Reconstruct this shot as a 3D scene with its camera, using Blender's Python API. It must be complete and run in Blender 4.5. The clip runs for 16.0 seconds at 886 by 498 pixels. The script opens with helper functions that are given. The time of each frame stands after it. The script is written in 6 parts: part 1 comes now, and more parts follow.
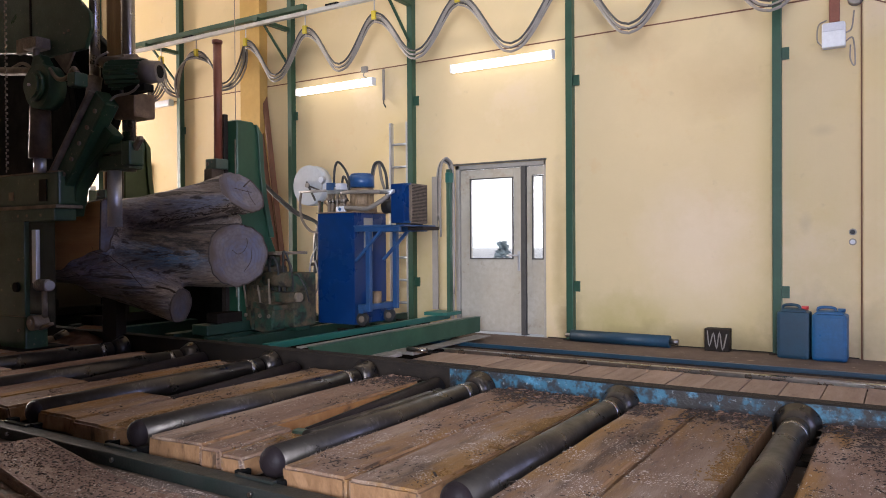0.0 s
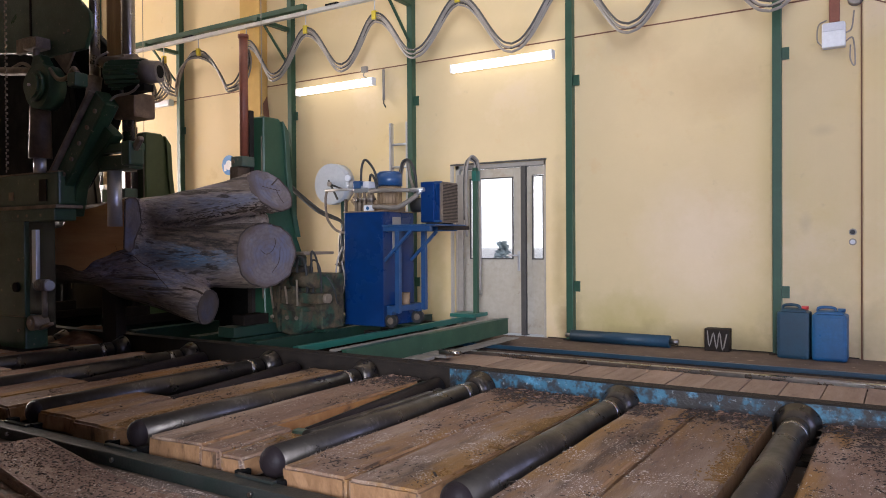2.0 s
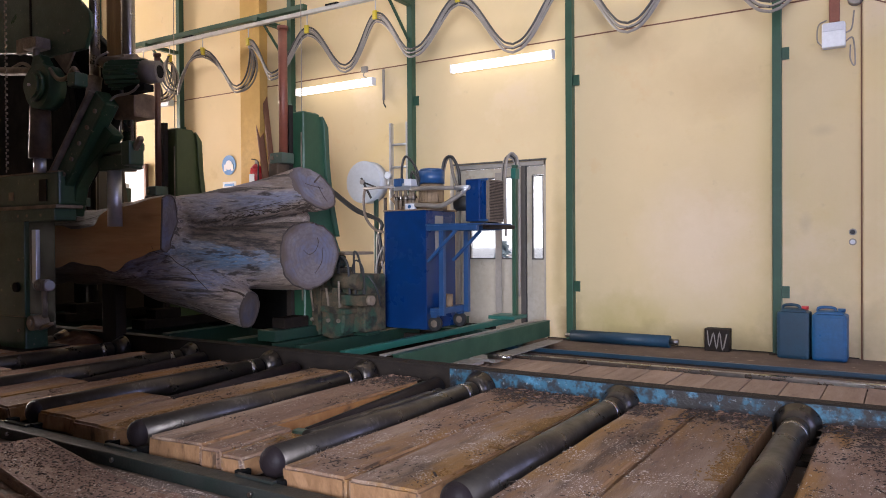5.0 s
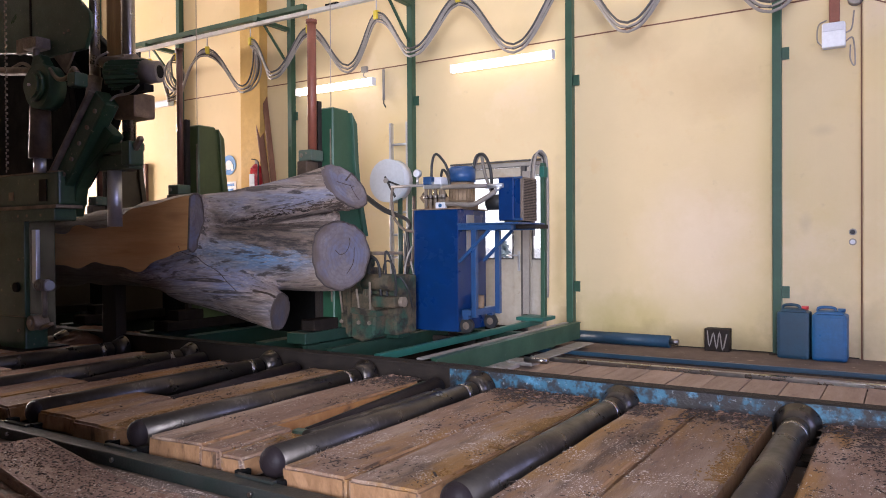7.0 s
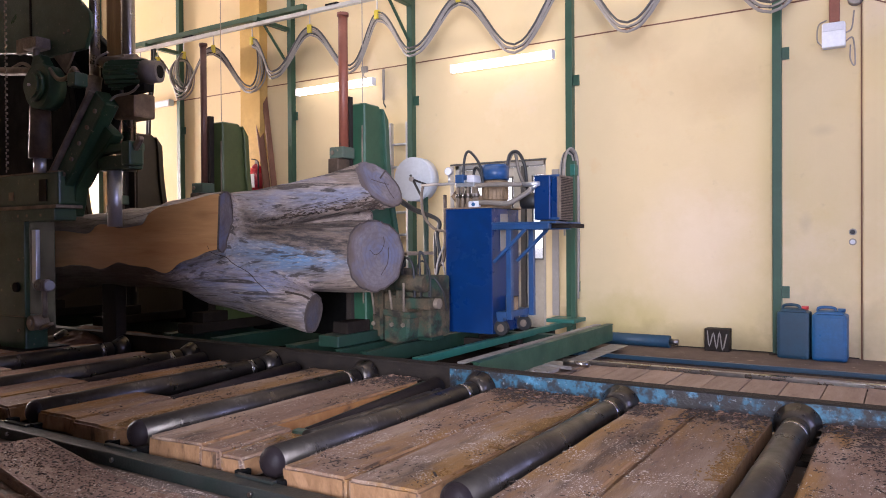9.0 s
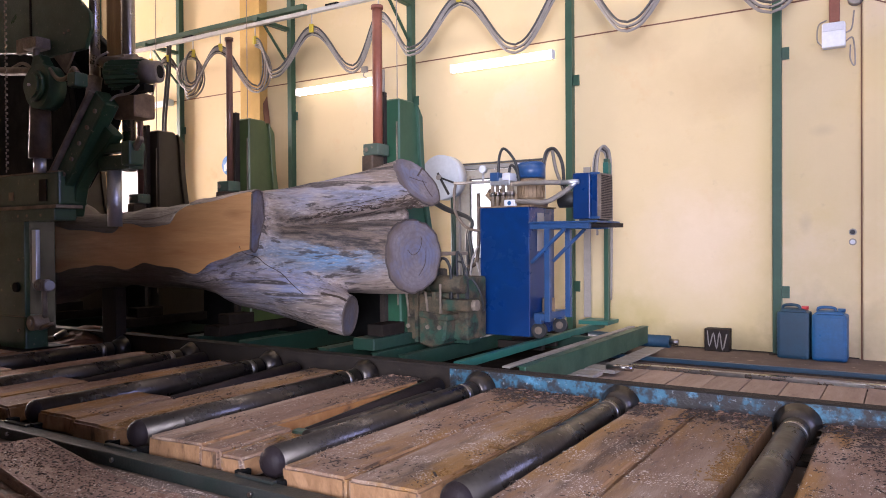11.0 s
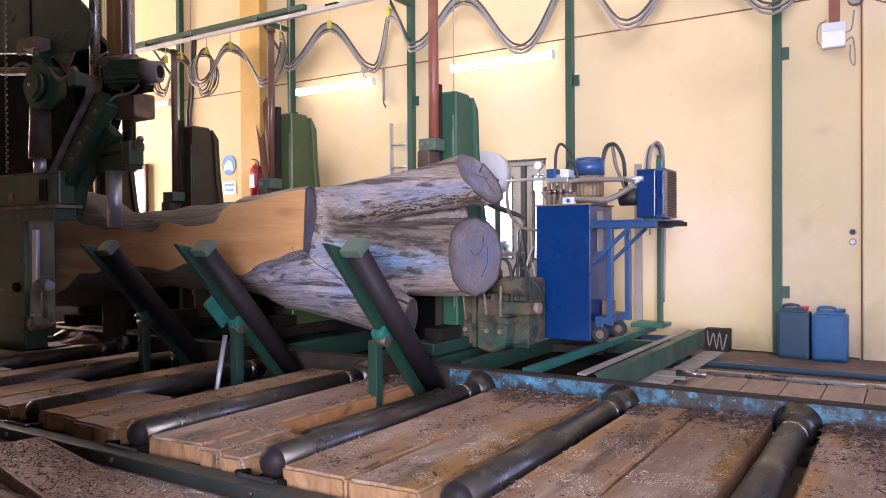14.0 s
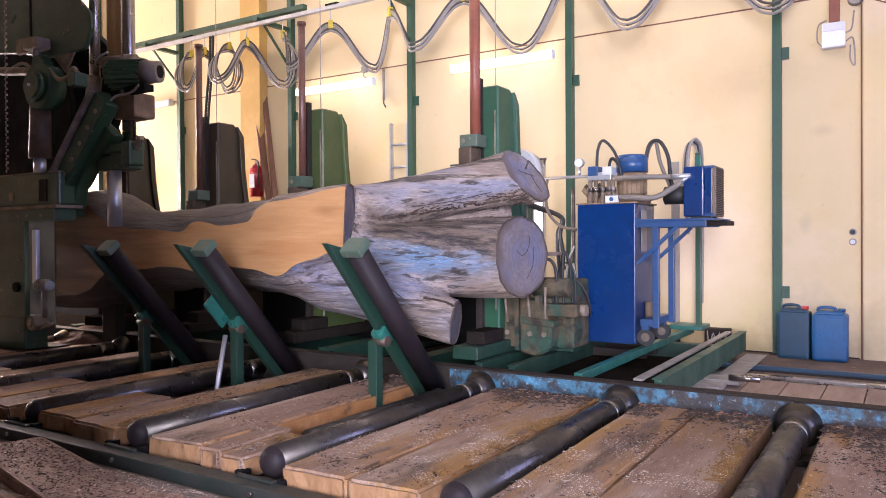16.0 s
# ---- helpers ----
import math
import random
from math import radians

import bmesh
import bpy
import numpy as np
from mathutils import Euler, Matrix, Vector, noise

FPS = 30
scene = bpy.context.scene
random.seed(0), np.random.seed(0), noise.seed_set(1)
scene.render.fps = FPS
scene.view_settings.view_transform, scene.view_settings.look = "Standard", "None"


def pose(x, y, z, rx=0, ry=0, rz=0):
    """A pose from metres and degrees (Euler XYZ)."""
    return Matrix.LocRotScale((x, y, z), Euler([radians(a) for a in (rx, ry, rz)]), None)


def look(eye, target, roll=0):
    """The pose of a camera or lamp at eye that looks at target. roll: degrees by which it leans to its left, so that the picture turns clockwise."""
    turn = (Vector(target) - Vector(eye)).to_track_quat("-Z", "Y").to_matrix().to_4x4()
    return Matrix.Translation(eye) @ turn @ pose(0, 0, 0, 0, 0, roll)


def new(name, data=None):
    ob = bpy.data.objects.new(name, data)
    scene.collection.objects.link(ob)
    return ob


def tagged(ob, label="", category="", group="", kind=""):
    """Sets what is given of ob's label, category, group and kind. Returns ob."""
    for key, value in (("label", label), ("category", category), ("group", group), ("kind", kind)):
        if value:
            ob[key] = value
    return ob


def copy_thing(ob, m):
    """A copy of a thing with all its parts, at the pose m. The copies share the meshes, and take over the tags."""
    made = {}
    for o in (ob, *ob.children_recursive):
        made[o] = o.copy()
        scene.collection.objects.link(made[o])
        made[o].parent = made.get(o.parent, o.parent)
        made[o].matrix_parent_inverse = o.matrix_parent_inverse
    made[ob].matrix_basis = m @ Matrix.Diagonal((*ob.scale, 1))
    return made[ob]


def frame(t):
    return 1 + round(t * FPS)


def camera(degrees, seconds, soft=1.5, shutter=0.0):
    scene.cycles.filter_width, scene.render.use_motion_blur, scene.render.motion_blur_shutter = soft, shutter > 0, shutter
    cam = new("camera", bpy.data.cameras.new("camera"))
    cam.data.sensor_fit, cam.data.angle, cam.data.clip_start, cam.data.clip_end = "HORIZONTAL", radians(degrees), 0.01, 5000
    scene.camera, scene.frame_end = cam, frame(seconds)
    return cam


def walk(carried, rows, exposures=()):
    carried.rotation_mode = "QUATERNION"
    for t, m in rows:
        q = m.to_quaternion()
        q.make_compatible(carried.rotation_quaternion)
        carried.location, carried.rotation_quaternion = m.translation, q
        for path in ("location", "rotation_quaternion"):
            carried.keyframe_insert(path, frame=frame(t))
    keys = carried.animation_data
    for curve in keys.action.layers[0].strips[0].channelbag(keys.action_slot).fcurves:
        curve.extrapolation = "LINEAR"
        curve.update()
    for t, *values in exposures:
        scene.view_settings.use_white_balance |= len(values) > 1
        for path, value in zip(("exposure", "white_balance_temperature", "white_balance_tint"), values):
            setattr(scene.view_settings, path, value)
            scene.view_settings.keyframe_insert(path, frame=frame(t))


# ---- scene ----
import itertools

from mathutils.bvhtree import BVHTree

# ---------------------------------------------------------------- camera
EYE = Vector((0.0, 0.0, 1.147))
YAW, PITCH, ROLL = 32.107, -0.5987, -0.3813
AIM = EYE + Vector((-math.sin(radians(YAW)) * math.cos(radians(PITCH)),
                    math.cos(radians(YAW)) * math.cos(radians(PITCH)), math.sin(radians(PITCH))))
cam = camera(61.743, 16.0, soft=0.95)
walk(cam, [(0.0, look(EYE, AIM, ROLL)), (16.0, look(EYE, AIM, ROLL))],
     exposures=[(0.0, -0.09, 6380, 14), (1.5, -0.14, 6375, 14), (3.8, -0.2, 6370, 15), (6.5, 0.08, 6320, 19), (9.0, 0.2, 6300, 22), (12.0, 0.35, 6310, 24), (14.0, 0.44, 6320, 25), (16.0, 0.54, 6340, 26)])

# ---------------------------------------------------------------- light
world = bpy.data.worlds.new("sky")
scene.world = world
world.use_nodes = True
wn = world.node_tree
sky = wn.nodes.new("ShaderNodeTexSky")
sky.sky_type, sky.sun_disc = "NISHITA", False
sky.sun_elevation, sky.sun_rotation = radians(38), radians(120)
wn.links.new(sky.outputs[0], wn.nodes["Background"].inputs[0])
wn.nodes["Background"].inputs[1].default_value = 0.15


def area(name, at, target, sx, sy, watts, colour):
    lamp = bpy.data.lights.new(name, "AREA")
    lamp.shape, lamp.size, lamp.size_y, lamp.energy, lamp.color = "RECTANGLE", sx, sy, watts, colour
    ob = new(name, lamp)
    ob.matrix_world = look(at, target)
    return ob


sun = bpy.data.lights.new("sun", "SUN")
sun.energy, sun.angle, sun.color = 3.0, radians(0.5), (1.0, 0.95, 0.86)
new("sun", sun).matrix_world = look((0, 0, 20), (-8, 9.5, 10))

# added area lamps: west at the bright doorway, the others fill from unseen places
area("south_fill", (2.2, -4.8, 2.1), (-1.0, 6.0, 1.4), 2.6, 4.0, 1780, (0.82, 0.88, 1.0))
area("east_fill", (5.9, 3.2, 2.2), (-4.0, 5.0, 1.0), 4.2, 4.0, 260, (0.38, 0.46, 1.0))
area("west_gate_daylight", (-17.8, 5.95, 2.1), (-7.0, 8.1, 1.4), 2.2, 3.6, 2700, (1.0, 0.87, 0.77))
area("overhead_fill", (-4.4, 5.5, 5.95), (-4.4, 8.0, 2.0), 13.0, 0.8, 225, (1.0, 0.92, 0.82))


# ---------------------------------------------------------------- materials
def mat(name, base, rough=0.6, metal=0.0, vary=None, scale=6.0, amount=0.5, spots=None, spot_scale=30.0, spot_at=0.62,
        bump=0.15, bump_scale=60.0, stretch=(1, 1, 1), emit=0.0, per_piece=0.0, rough_vary=0.15, more=(), grain=1.0, blots=(), spec=0.5):
    m = bpy.data.materials.new(name)
    m.use_nodes = True
    nt = m.node_tree
    n, l = nt.nodes, nt.links
    b = n["Principled BSDF"]
    b.inputs["Metallic"].default_value = metal
    b.inputs["Specular IOR Level"].default_value = spec
    co = n.new("ShaderNodeTexCoord")
    mp = n.new("ShaderNodeMapping")
    mp.inputs["Scale"].default_value = stretch
    l.new(co.outputs["Object"], mp.inputs[0])
    src = mp.outputs[0]
    if per_piece:
        info = n.new("ShaderNodeObjectInfo")
        add = n.new("ShaderNodeVectorMath")
        add.operation = "MULTIPLY_ADD"
        comb = n.new("ShaderNodeCombineXYZ")
        for i in range(3):
            l.new(info.outputs["Random"], comb.inputs[i])
        l.new(comb.outputs[0], add.inputs[0])
        add.inputs[1].default_value = (37, 91, 53)
        l.new(src, add.inputs[2])
        src = add.outputs[0]

    def tex(s, detail=6.0):
        t = n.new("ShaderNodeTexNoise")
        t.inputs["Scale"].default_value, t.inputs["Detail"].default_value, t.inputs["Roughness"].default_value = s, detail, 0.62
        l.new(src, t.inputs["Vector"])
        return t.outputs[0]

    def ramp(v, a, z):
        r = n.new("ShaderNodeMapRange")
        l.new(v, r.inputs[0])
        r.inputs[1].default_value, r.inputs[2].default_value = a, z
        return r.outputs[0]

    def mix(f, a, z):
        x = n.new("ShaderNodeMix")
        x.data_type = "RGBA"
        if isinstance(f, float):
            x.inputs[0].default_value = f
        else:
            l.new(f, x.inputs[0])
        for i, c in ((6, a), (7, z)):
            if isinstance(c, tuple):
                x.inputs[i].default_value = (*c, 1)
            else:
                l.new(c, x.inputs[i])
        return x.outputs[2]

    big = tex(scale)
    vary = vary or tuple(c * (1 - amount) for c in base)
    col = mix(ramp(big, 0.35, 0.68), base, vary)
    fine = tex(scale * 9)
    col = mix(ramp(fine, 0.30, 0.75), col, mix(0.5, vary, tuple(c * (1 - 0.25 * grain) for c in base)))
    if spots:
        col = mix(ramp(tex(spot_scale), spot_at, spot_at + 0.08), col, spots)
    for colour, size, level, power in more:      # further stains: colour, scale, threshold, strength
        f = n.new("ShaderNodeMath")
        f.operation = "MULTIPLY"
        l.new(ramp(tex(size, 9.0), level, level + 0.12), f.inputs[0])
        f.inputs[1].default_value = power
        col = mix(f.outputs[0], col, colour)
    for centre, size, colour, power in blots:      # single stains and tints at their places
        place = n.new("ShaderNodeMapping")
        place.vector_type = "TEXTURE"
        place.inputs["Location"].default_value, place.inputs["Scale"].default_value = centre, size
        l.new(co.outputs["Object"], place.inputs[0])
        size_of = n.new("ShaderNodeVectorMath")
        size_of.operation = "LENGTH"
        l.new(place.outputs[0], size_of.inputs[0])
        f = n.new("ShaderNodeMath")
        f.operation = "MULTIPLY_ADD"
        l.new(tex(3.0), f.inputs[0])
        f.inputs[1].default_value = -1.3
        l.new(size_of.outputs["Value"], f.inputs[2])
        r = n.new("ShaderNodeMapRange")
        l.new(f.outputs[0], r.inputs[0])
        r.inputs[1].default_value, r.inputs[2].default_value = 0.5, -0.5
        r.inputs[3].default_value, r.inputs[4].default_value = 0.0, power
        col = mix(r.outputs[0], col, colour)
    if per_piece:
        hv = n.new("ShaderNodeHueSaturation")
        l.new(col, hv.inputs["Color"])
        l.new(ramp(info.outputs["Random"], -0.0, 1.0), hv.inputs["Value"])
        mr = hv.inputs["Value"].links[0].from_node
        mr.inputs[3].default_value, mr.inputs[4].default_value = 1 - per_piece, 1 + per_piece
        col = hv.outputs[0]
    l.new(col, b.inputs["Base Color"])
    rr = n.new("ShaderNodeMapRange")
    l.new(big, rr.inputs[0])
    rr.inputs[1].default_value, rr.inputs[2].default_value = 0.3, 0.7
    rr.inputs[3].default_value, rr.inputs[4].default_value = max(0.03, rough - rough_vary), min(1, rough + rough_vary)
    l.new(rr.outputs[0], b.inputs["Roughness"])
    if bump:
        bp = n.new("ShaderNodeBump")
        bp.inputs["Strength"].default_value, bp.inputs["Distance"].default_value = bump, 0.01
        l.new(tex(bump_scale), bp.inputs["Height"])
        l.new(bp.outputs[0], b.inputs["Normal"])
    if emit:
        b.inputs["Emission Color"].default_value = (1.0, 0.93, 0.78, 1)
        b.inputs["Emission Strength"].default_value = emit
    return m


M = {
    "knee": mat("olive_green_paint", (0.065, 0.095, 0.028), 0.45, vary=(0.042, 0.06, 0.02), scale=2.5, spots=(0.09, 0.08, 0.05), spot_scale=16, spot_at=0.7, bump=0.1),
    "worn_green": mat("worn_green_paint", (0.03, 0.085, 0.06), 0.5, vary=(0.10, 0.11, 0.08), scale=7, spots=(0.2, 0.16, 0.11), spot_scale=18, spot_at=0.62, bump=0.2),
    "oiled": mat("oily_dark_tube", (0.012, 0.009, 0.012), 0.5, spec=0.12, vary=(0.024, 0.017, 0.017), scale=5, bump=0.35, more=(((0.16, 0.13, 0.11), 14, 0.68, 0.7), ((0.3, 0.26, 0.22), 30, 0.70, 0.6))),
    "wall": mat("cream_plaster", (0.66, 0.522, 0.305), 0.85, vary=(0.645, 0.51, 0.29), scale=0.5, grain=0.25, spots=(0.64, 0.48, 0.27), spot_scale=2.2, spot_at=0.62, bump=0.15, bump_scale=40, more=(((0.48, 0.37, 0.23), 1.6, 0.60, 0.35), ((0.78, 0.63, 0.46), 0.8, 0.56, 0.4), ((0.6, 0.46, 0.2), 0.55, 0.52, 0.4), ((0.4, 0.31, 0.2), 5.0, 0.66, 0.4), ((0.3, 0.23, 0.16), 1.1, 0.68, 0.3)),
                blots=(((-2.1, 8.06, 0.35), (2.0, 1, 0.5), (0.55, 0.45, 0.24), 0.6), ((-2.7, 8.06, 0.15), (0.8, 1, 0.4), (0.42, 0.34, 0.12), 0.75), ((-3.32, 8.06, 0.2), (0.16, 1, 0.4), (0.2, 0.13, 0.07), 0.7), ((-1.8, 8.06, 0.0), (1.4, 1, 0.26), (0.30, 0.23, 0.12), 0.8), ((-0.7, 8.06, 0.1), (0.6, 1, 0.5), (0.28, 0.21, 0.13), 0.7), ((-5.2, 8.06, 0.3), (0.4, 1, 0.7), (0.36, 0.29, 0.12), 0.6), ((-6.6, 8.06, 0.4), (1.0, 1, 0.5), (0.36, 0.27, 0.14), 0.6), ((-1.9, 8.06, 1.1), (0.6, 1, 0.8), (0.74, 0.60, 0.44), 0.6), ((-1.6, 8.06, 2.8), (0.8, 1, 0.4), (0.5, 0.37, 0.2), 0.5), ((-2.5, 8.06, 3.3), (0.5, 1, 0.25), (0.42, 0.31, 0.18), 0.4), ((-0.7, 8.06, 2.2), (0.12, 1, 0.06), (0.4, 0.31, 0.2), 0.3), ((-0.85, 8.06, 1.3), (0.06, 1, 0.1), (0.4, 0.31, 0.2), 0.35), ((-3.45, 8.06, 1.0), (0.1, 1, 1.2), (0.36, 0.26, 0.13), 0.5))),
    "pier": mat("ochre_plaster", (0.66, 0.42, 0.13), 0.85, amount=0.2, scale=1.5),
    # dark tone for unseen walls, kept low to cut bounced light
    "unseen_dark": mat("unseen_wall_plaster", (0.08, 0.07, 0.06), 0.9, spec=0.2, amount=0.3, scale=1.0),
    "ceiling": mat("ceiling_paint", (0.3, 0.28, 0.25), 0.9, amount=0.1, scale=1.0),
    "floor": mat("dusty_floor", (0.19, 0.135, 0.10), 0.85, spec=0.25, vary=(0.10, 0.07, 0.055), scale=1.6, spots=(0.36, 0.28, 0.2), spot_scale=9, bump=0.3),
    "board": mat("pale_floor_board", (0.38, 0.27, 0.2), 0.8, vary=(0.27, 0.18, 0.13), scale=2.5, stretch=(6, 1, 1), bump=0.3, per_piece=0.14, more=(((0.12, 0.08, 0.06), 6, 0.6, 0.6), ((0.5, 0.4, 0.33), 12, 0.62, 0.5))),
    "plank": mat("weathered_plank", (0.29, 0.175, 0.108), 0.85, vary=(0.17, 0.09, 0.06), scale=2.2, stretch=(3.5, 0.8, 3.5), spots=(0.05, 0.03, 0.02), spot_scale=6, spot_at=0.66, bump=0.8, bump_scale=34, per_piece=0.16,
                 more=(((0.40, 0.285, 0.205), 1.1, 0.50, 0.75), ((0.30, 0.145, 0.025), 0.9, 0.47, 0.8), ((0.06, 0.036, 0.022), 1.3, 0.53, 0.75), ((0.03, 0.018, 0.012), 14, 0.60, 0.9), ((0.6, 0.51, 0.45), 34, 0.60, 0.8), ((0.6, 0.5, 0.4), 7, 0.64, 0.4))),
    "fresh": mat("orange_wood_edge", (0.40, 0.18, 0.05), 0.75, vary=(0.2, 0.08, 0.026), scale=3, stretch=(5, 1, 1), bump=0.5, more=(((0.06, 0.03, 0.016), 7, 0.58, 0.8), ((0.4, 0.22, 0.1), 4, 0.6, 0.5))),
    "chips": mat("wood_chips", (0.6, 0.5, 0.43), 0.9, vary=(0.36, 0.26, 0.19), scale=30, bump=0),
    "bark_chips": mat("bark_crumbs", (0.05, 0.03, 0.02), 0.9, scale=30, bump=0),
    "dark_board": mat("dark_old_board", (0.27, 0.15, 0.095), 0.85, vary=(0.12, 0.066, 0.046), scale=2.2, stretch=(0.8, 3.5, 3.5), bump=0.8, bump_scale=34, more=(((0.03, 0.018, 0.013), 10, 0.6, 0.8), ((0.3, 0.22, 0.18), 24, 0.62, 0.7))),
    "dust": mat("sawdust", (0.27, 0.155, 0.105), 0.95, vary=(0.18, 0.095, 0.06), scale=6, bump=0.6, bump_scale=90),
    "green": mat("dark_green_paint", (0.016, 0.05, 0.032), 0.42, vary=(0.01, 0.028, 0.019), scale=3, spots=(0.1, 0.075, 0.05), spot_scale=14, spot_at=0.68, bump=0.1),
    "black_green": mat("blackened_green_steel", (0.012, 0.022, 0.018), 0.5, vary=(0.02, 0.018, 0.016), scale=5, bump=0.3, more=(((0.12, 0.1, 0.085), 20, 0.66, 0.7),)),
    "post": mat("green_post_paint", (0.028, 0.085, 0.05), 0.45, vary=(0.018, 0.055, 0.034), scale=2, spots=(0.12, 0.16, 0.14), spot_scale=18, spot_at=0.7, bump=0.08),
    "teal": mat("teal_paint", (0.016, 0.125, 0.095), 0.4, vary=(0.015, 0.10, 0.08), scale=3, spots=(0.09, 0.09, 0.07), spot_scale=20, spot_at=0.68, bump=0.08),
    "brown_iron": mat("brown_oily_iron", (0.13, 0.085, 0.055), 0.55, vary=(0.022, 0.016, 0.012), scale=5, metal=0.2, bump=0.2),
    "saw": mat("machine_green", (0.03, 0.078, 0.038), 0.42, spec=0.4, vary=(0.014, 0.036, 0.02), scale=2, spots=(0.07, 0.055, 0.035), spot_scale=9, spot_at=0.70, bump=0.15, more=(((0.32, 0.26, 0.18), 22, 0.63, 0.8),)),
    "caked": mat("oil_caked_iron", (0.13, 0.085, 0.05), 0.8, spec=0.25, vary=(0.02, 0.034, 0.022), scale=9, bump=0.7, bump_scale=25, more=(((0.02, 0.06, 0.04), 5, 0.49, 0.9), ((0.02, 0.017, 0.014), 8, 0.53, 0.85))),
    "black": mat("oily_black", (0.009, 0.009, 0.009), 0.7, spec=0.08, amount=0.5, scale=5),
    "dusty": mat("dusty_metal", (0.3, 0.235, 0.17), 0.7, vary=(0.11, 0.083, 0.06), scale=7, metal=0.2, bump=0.3),
    "steel": mat("worn_steel", (0.42, 0.4, 0.38), 0.3, metal=1.0, vary=(0.22, 0.19, 0.17), scale=5, bump=0.05),
    "roller": mat("rolled_steel", (0.10, 0.086, 0.075), 0.34, metal=0.75, vary=(0.045, 0.038, 0.033), scale=4, more=(((0.32, 0.29, 0.26), 2.6, 0.62, 0.6), ((0.4, 0.37, 0.34), 22, 0.66, 0.6)), spots=(0.5, 0.47, 0.44), spot_scale=13, spot_at=0.7, bump=0.08),
    "galv": mat("galvanised_steel", (0.55, 0.56, 0.58), 0.42, metal=0.8, amount=0.2, scale=8),
    "pipe_brown": mat("brown_ram_pipe", (0.16, 0.065, 0.042), 0.45, vary=(0.08, 0.036, 0.026), scale=6, spots=(0.03, 0.022, 0.02), spot_scale=15, spot_at=0.66),
    "rust": mat("red_primer_pipe", (0.26, 0.075, 0.04), 0.5, vary=(0.16, 0.05, 0.03), scale=6, spots=(0.06, 0.04, 0.035), spot_scale=15, spot_at=0.66),
    "beam": mat("chipped_blue_beam", (0.05, 0.17, 0.255), 0.5, vary=(0.03, 0.09, 0.13), scale=4, spots=(0.03, 0.025, 0.022), spot_scale=5, spot_at=0.48, bump=0.5, more=(((0.025, 0.02, 0.02), 14, 0.45, 0.9), ((0.42, 0.45, 0.46), 26, 0.60, 0.8), ((0.10, 0.3, 0.45), 9, 0.58, 0.7))),
    "grime": mat("black_grime", (0.016, 0.013, 0.012), 0.7, spec=0.15, vary=(0.04, 0.03, 0.023), scale=9, bump=0.6, more=(((0.3, 0.24, 0.2), 26, 0.66, 0.7),)),
    "blue": mat("blue_cabinet_paint", (0.002, 0.03, 0.13), 0.3, spec=0.35, vary=(0.002, 0.02, 0.085), scale=1.2, bump=0.04, rough_vary=0.1, more=(((0.006, 0.05, 0.18), 0.9, 0.55, 0.5), ((0.07, 0.08, 0.11), 34, 0.69, 0.6))),
    "frame_blue": mat("blue_frame_paint", (0.018, 0.072, 0.195), 0.4, vary=(0.012, 0.045, 0.12), scale=5, spots=(0.2, 0.17, 0.13), spot_scale=20, spot_at=0.72),
    "tan": mat("dusty_cast_iron", (0.3, 0.2, 0.11), 0.75, vary=(0.12, 0.08, 0.05), scale=8, bump=0.2),
    "hose": mat("black_rubber", (0.02, 0.02, 0.02), 0.55, amount=0.3),
    "grey_hose": mat("grey_hose", (0.21, 0.18, 0.15), 0.6, amount=0.35, scale=12),
    "white": mat("white_enamel", (0.78, 0.8, 0.82), 0.35, amount=0.06, scale=3),
    "grille": mat("dusty_grille", (0.2, 0.15, 0.11), 0.7, amount=0.5, scale=20),
    "cable": mat("grey_cable", (0.3, 0.27, 0.24), 0.55, amount=0.25, scale=10),
    "cable_dark": mat("dark_cable", (0.07, 0.065, 0.06), 0.5, amount=0.25, scale=10),
    "yellow": mat("yellow_clamp", (0.62, 0.48, 0.03), 0.5, amount=0.25, scale=10),
    "door": mat("stained_door_paint", (0.48, 0.45, 0.38), 0.55, vary=(0.38, 0.33, 0.25), scale=1.6, spots=(0.2, 0.12, 0.06), spot_scale=8, spot_at=0.68, bump=0.05, more=(((0.3, 0.22, 0.12), 1.8, 0.55, 0.5), ((0.14, 0.08, 0.04), 5, 0.62, 0.6))),
    "alu": mat("aluminium_frame", (0.5, 0.47, 0.42), 0.45, metal=0.4, amount=0.2, scale=5),
    "tube": mat("lit_tube", (0.9, 0.9, 0.85), 0.4, emit=3.4, bump=0),
    "unlit": mat("milky_diffuser", (0.62, 0.63, 0.68), 0.4, amount=0.06, scale=4, bump=0),
    "red": mat("red_enamel", (0.45, 0.02, 0.03), 0.3, amount=0.2, scale=4),
    "sign_blue": mat("sign_blue", (0.02, 0.2, 0.55), 0.4, amount=0.1),
    "can_blue": mat("blue_plastic", (0.006, 0.10, 0.26), 0.4, vary=(0.006, 0.06, 0.15), scale=5, bump=0.05),
    "can_dark": mat("dark_blue_plastic", (0.008, 0.028, 0.055), 0.48, vary=(0.01, 0.06, 0.1), scale=4, bump=0.05),
    "cap_red": mat("red_plastic", (0.5, 0.03, 0.03), 0.4, amount=0.1),
    "lumber": mat("brown_lumber", (0.2, 0.085, 0.045), 0.7, vary=(0.13, 0.055, 0.03), scale=3, stretch=(6, 6, 0.6), bump=0.2),
    "wood_panel": mat("varnished_board", (0.42, 0.2, 0.045), 0.5, vary=(0.16, 0.07, 0.02), scale=3, stretch=(5, 5, 0.5), bump=0.2),
}


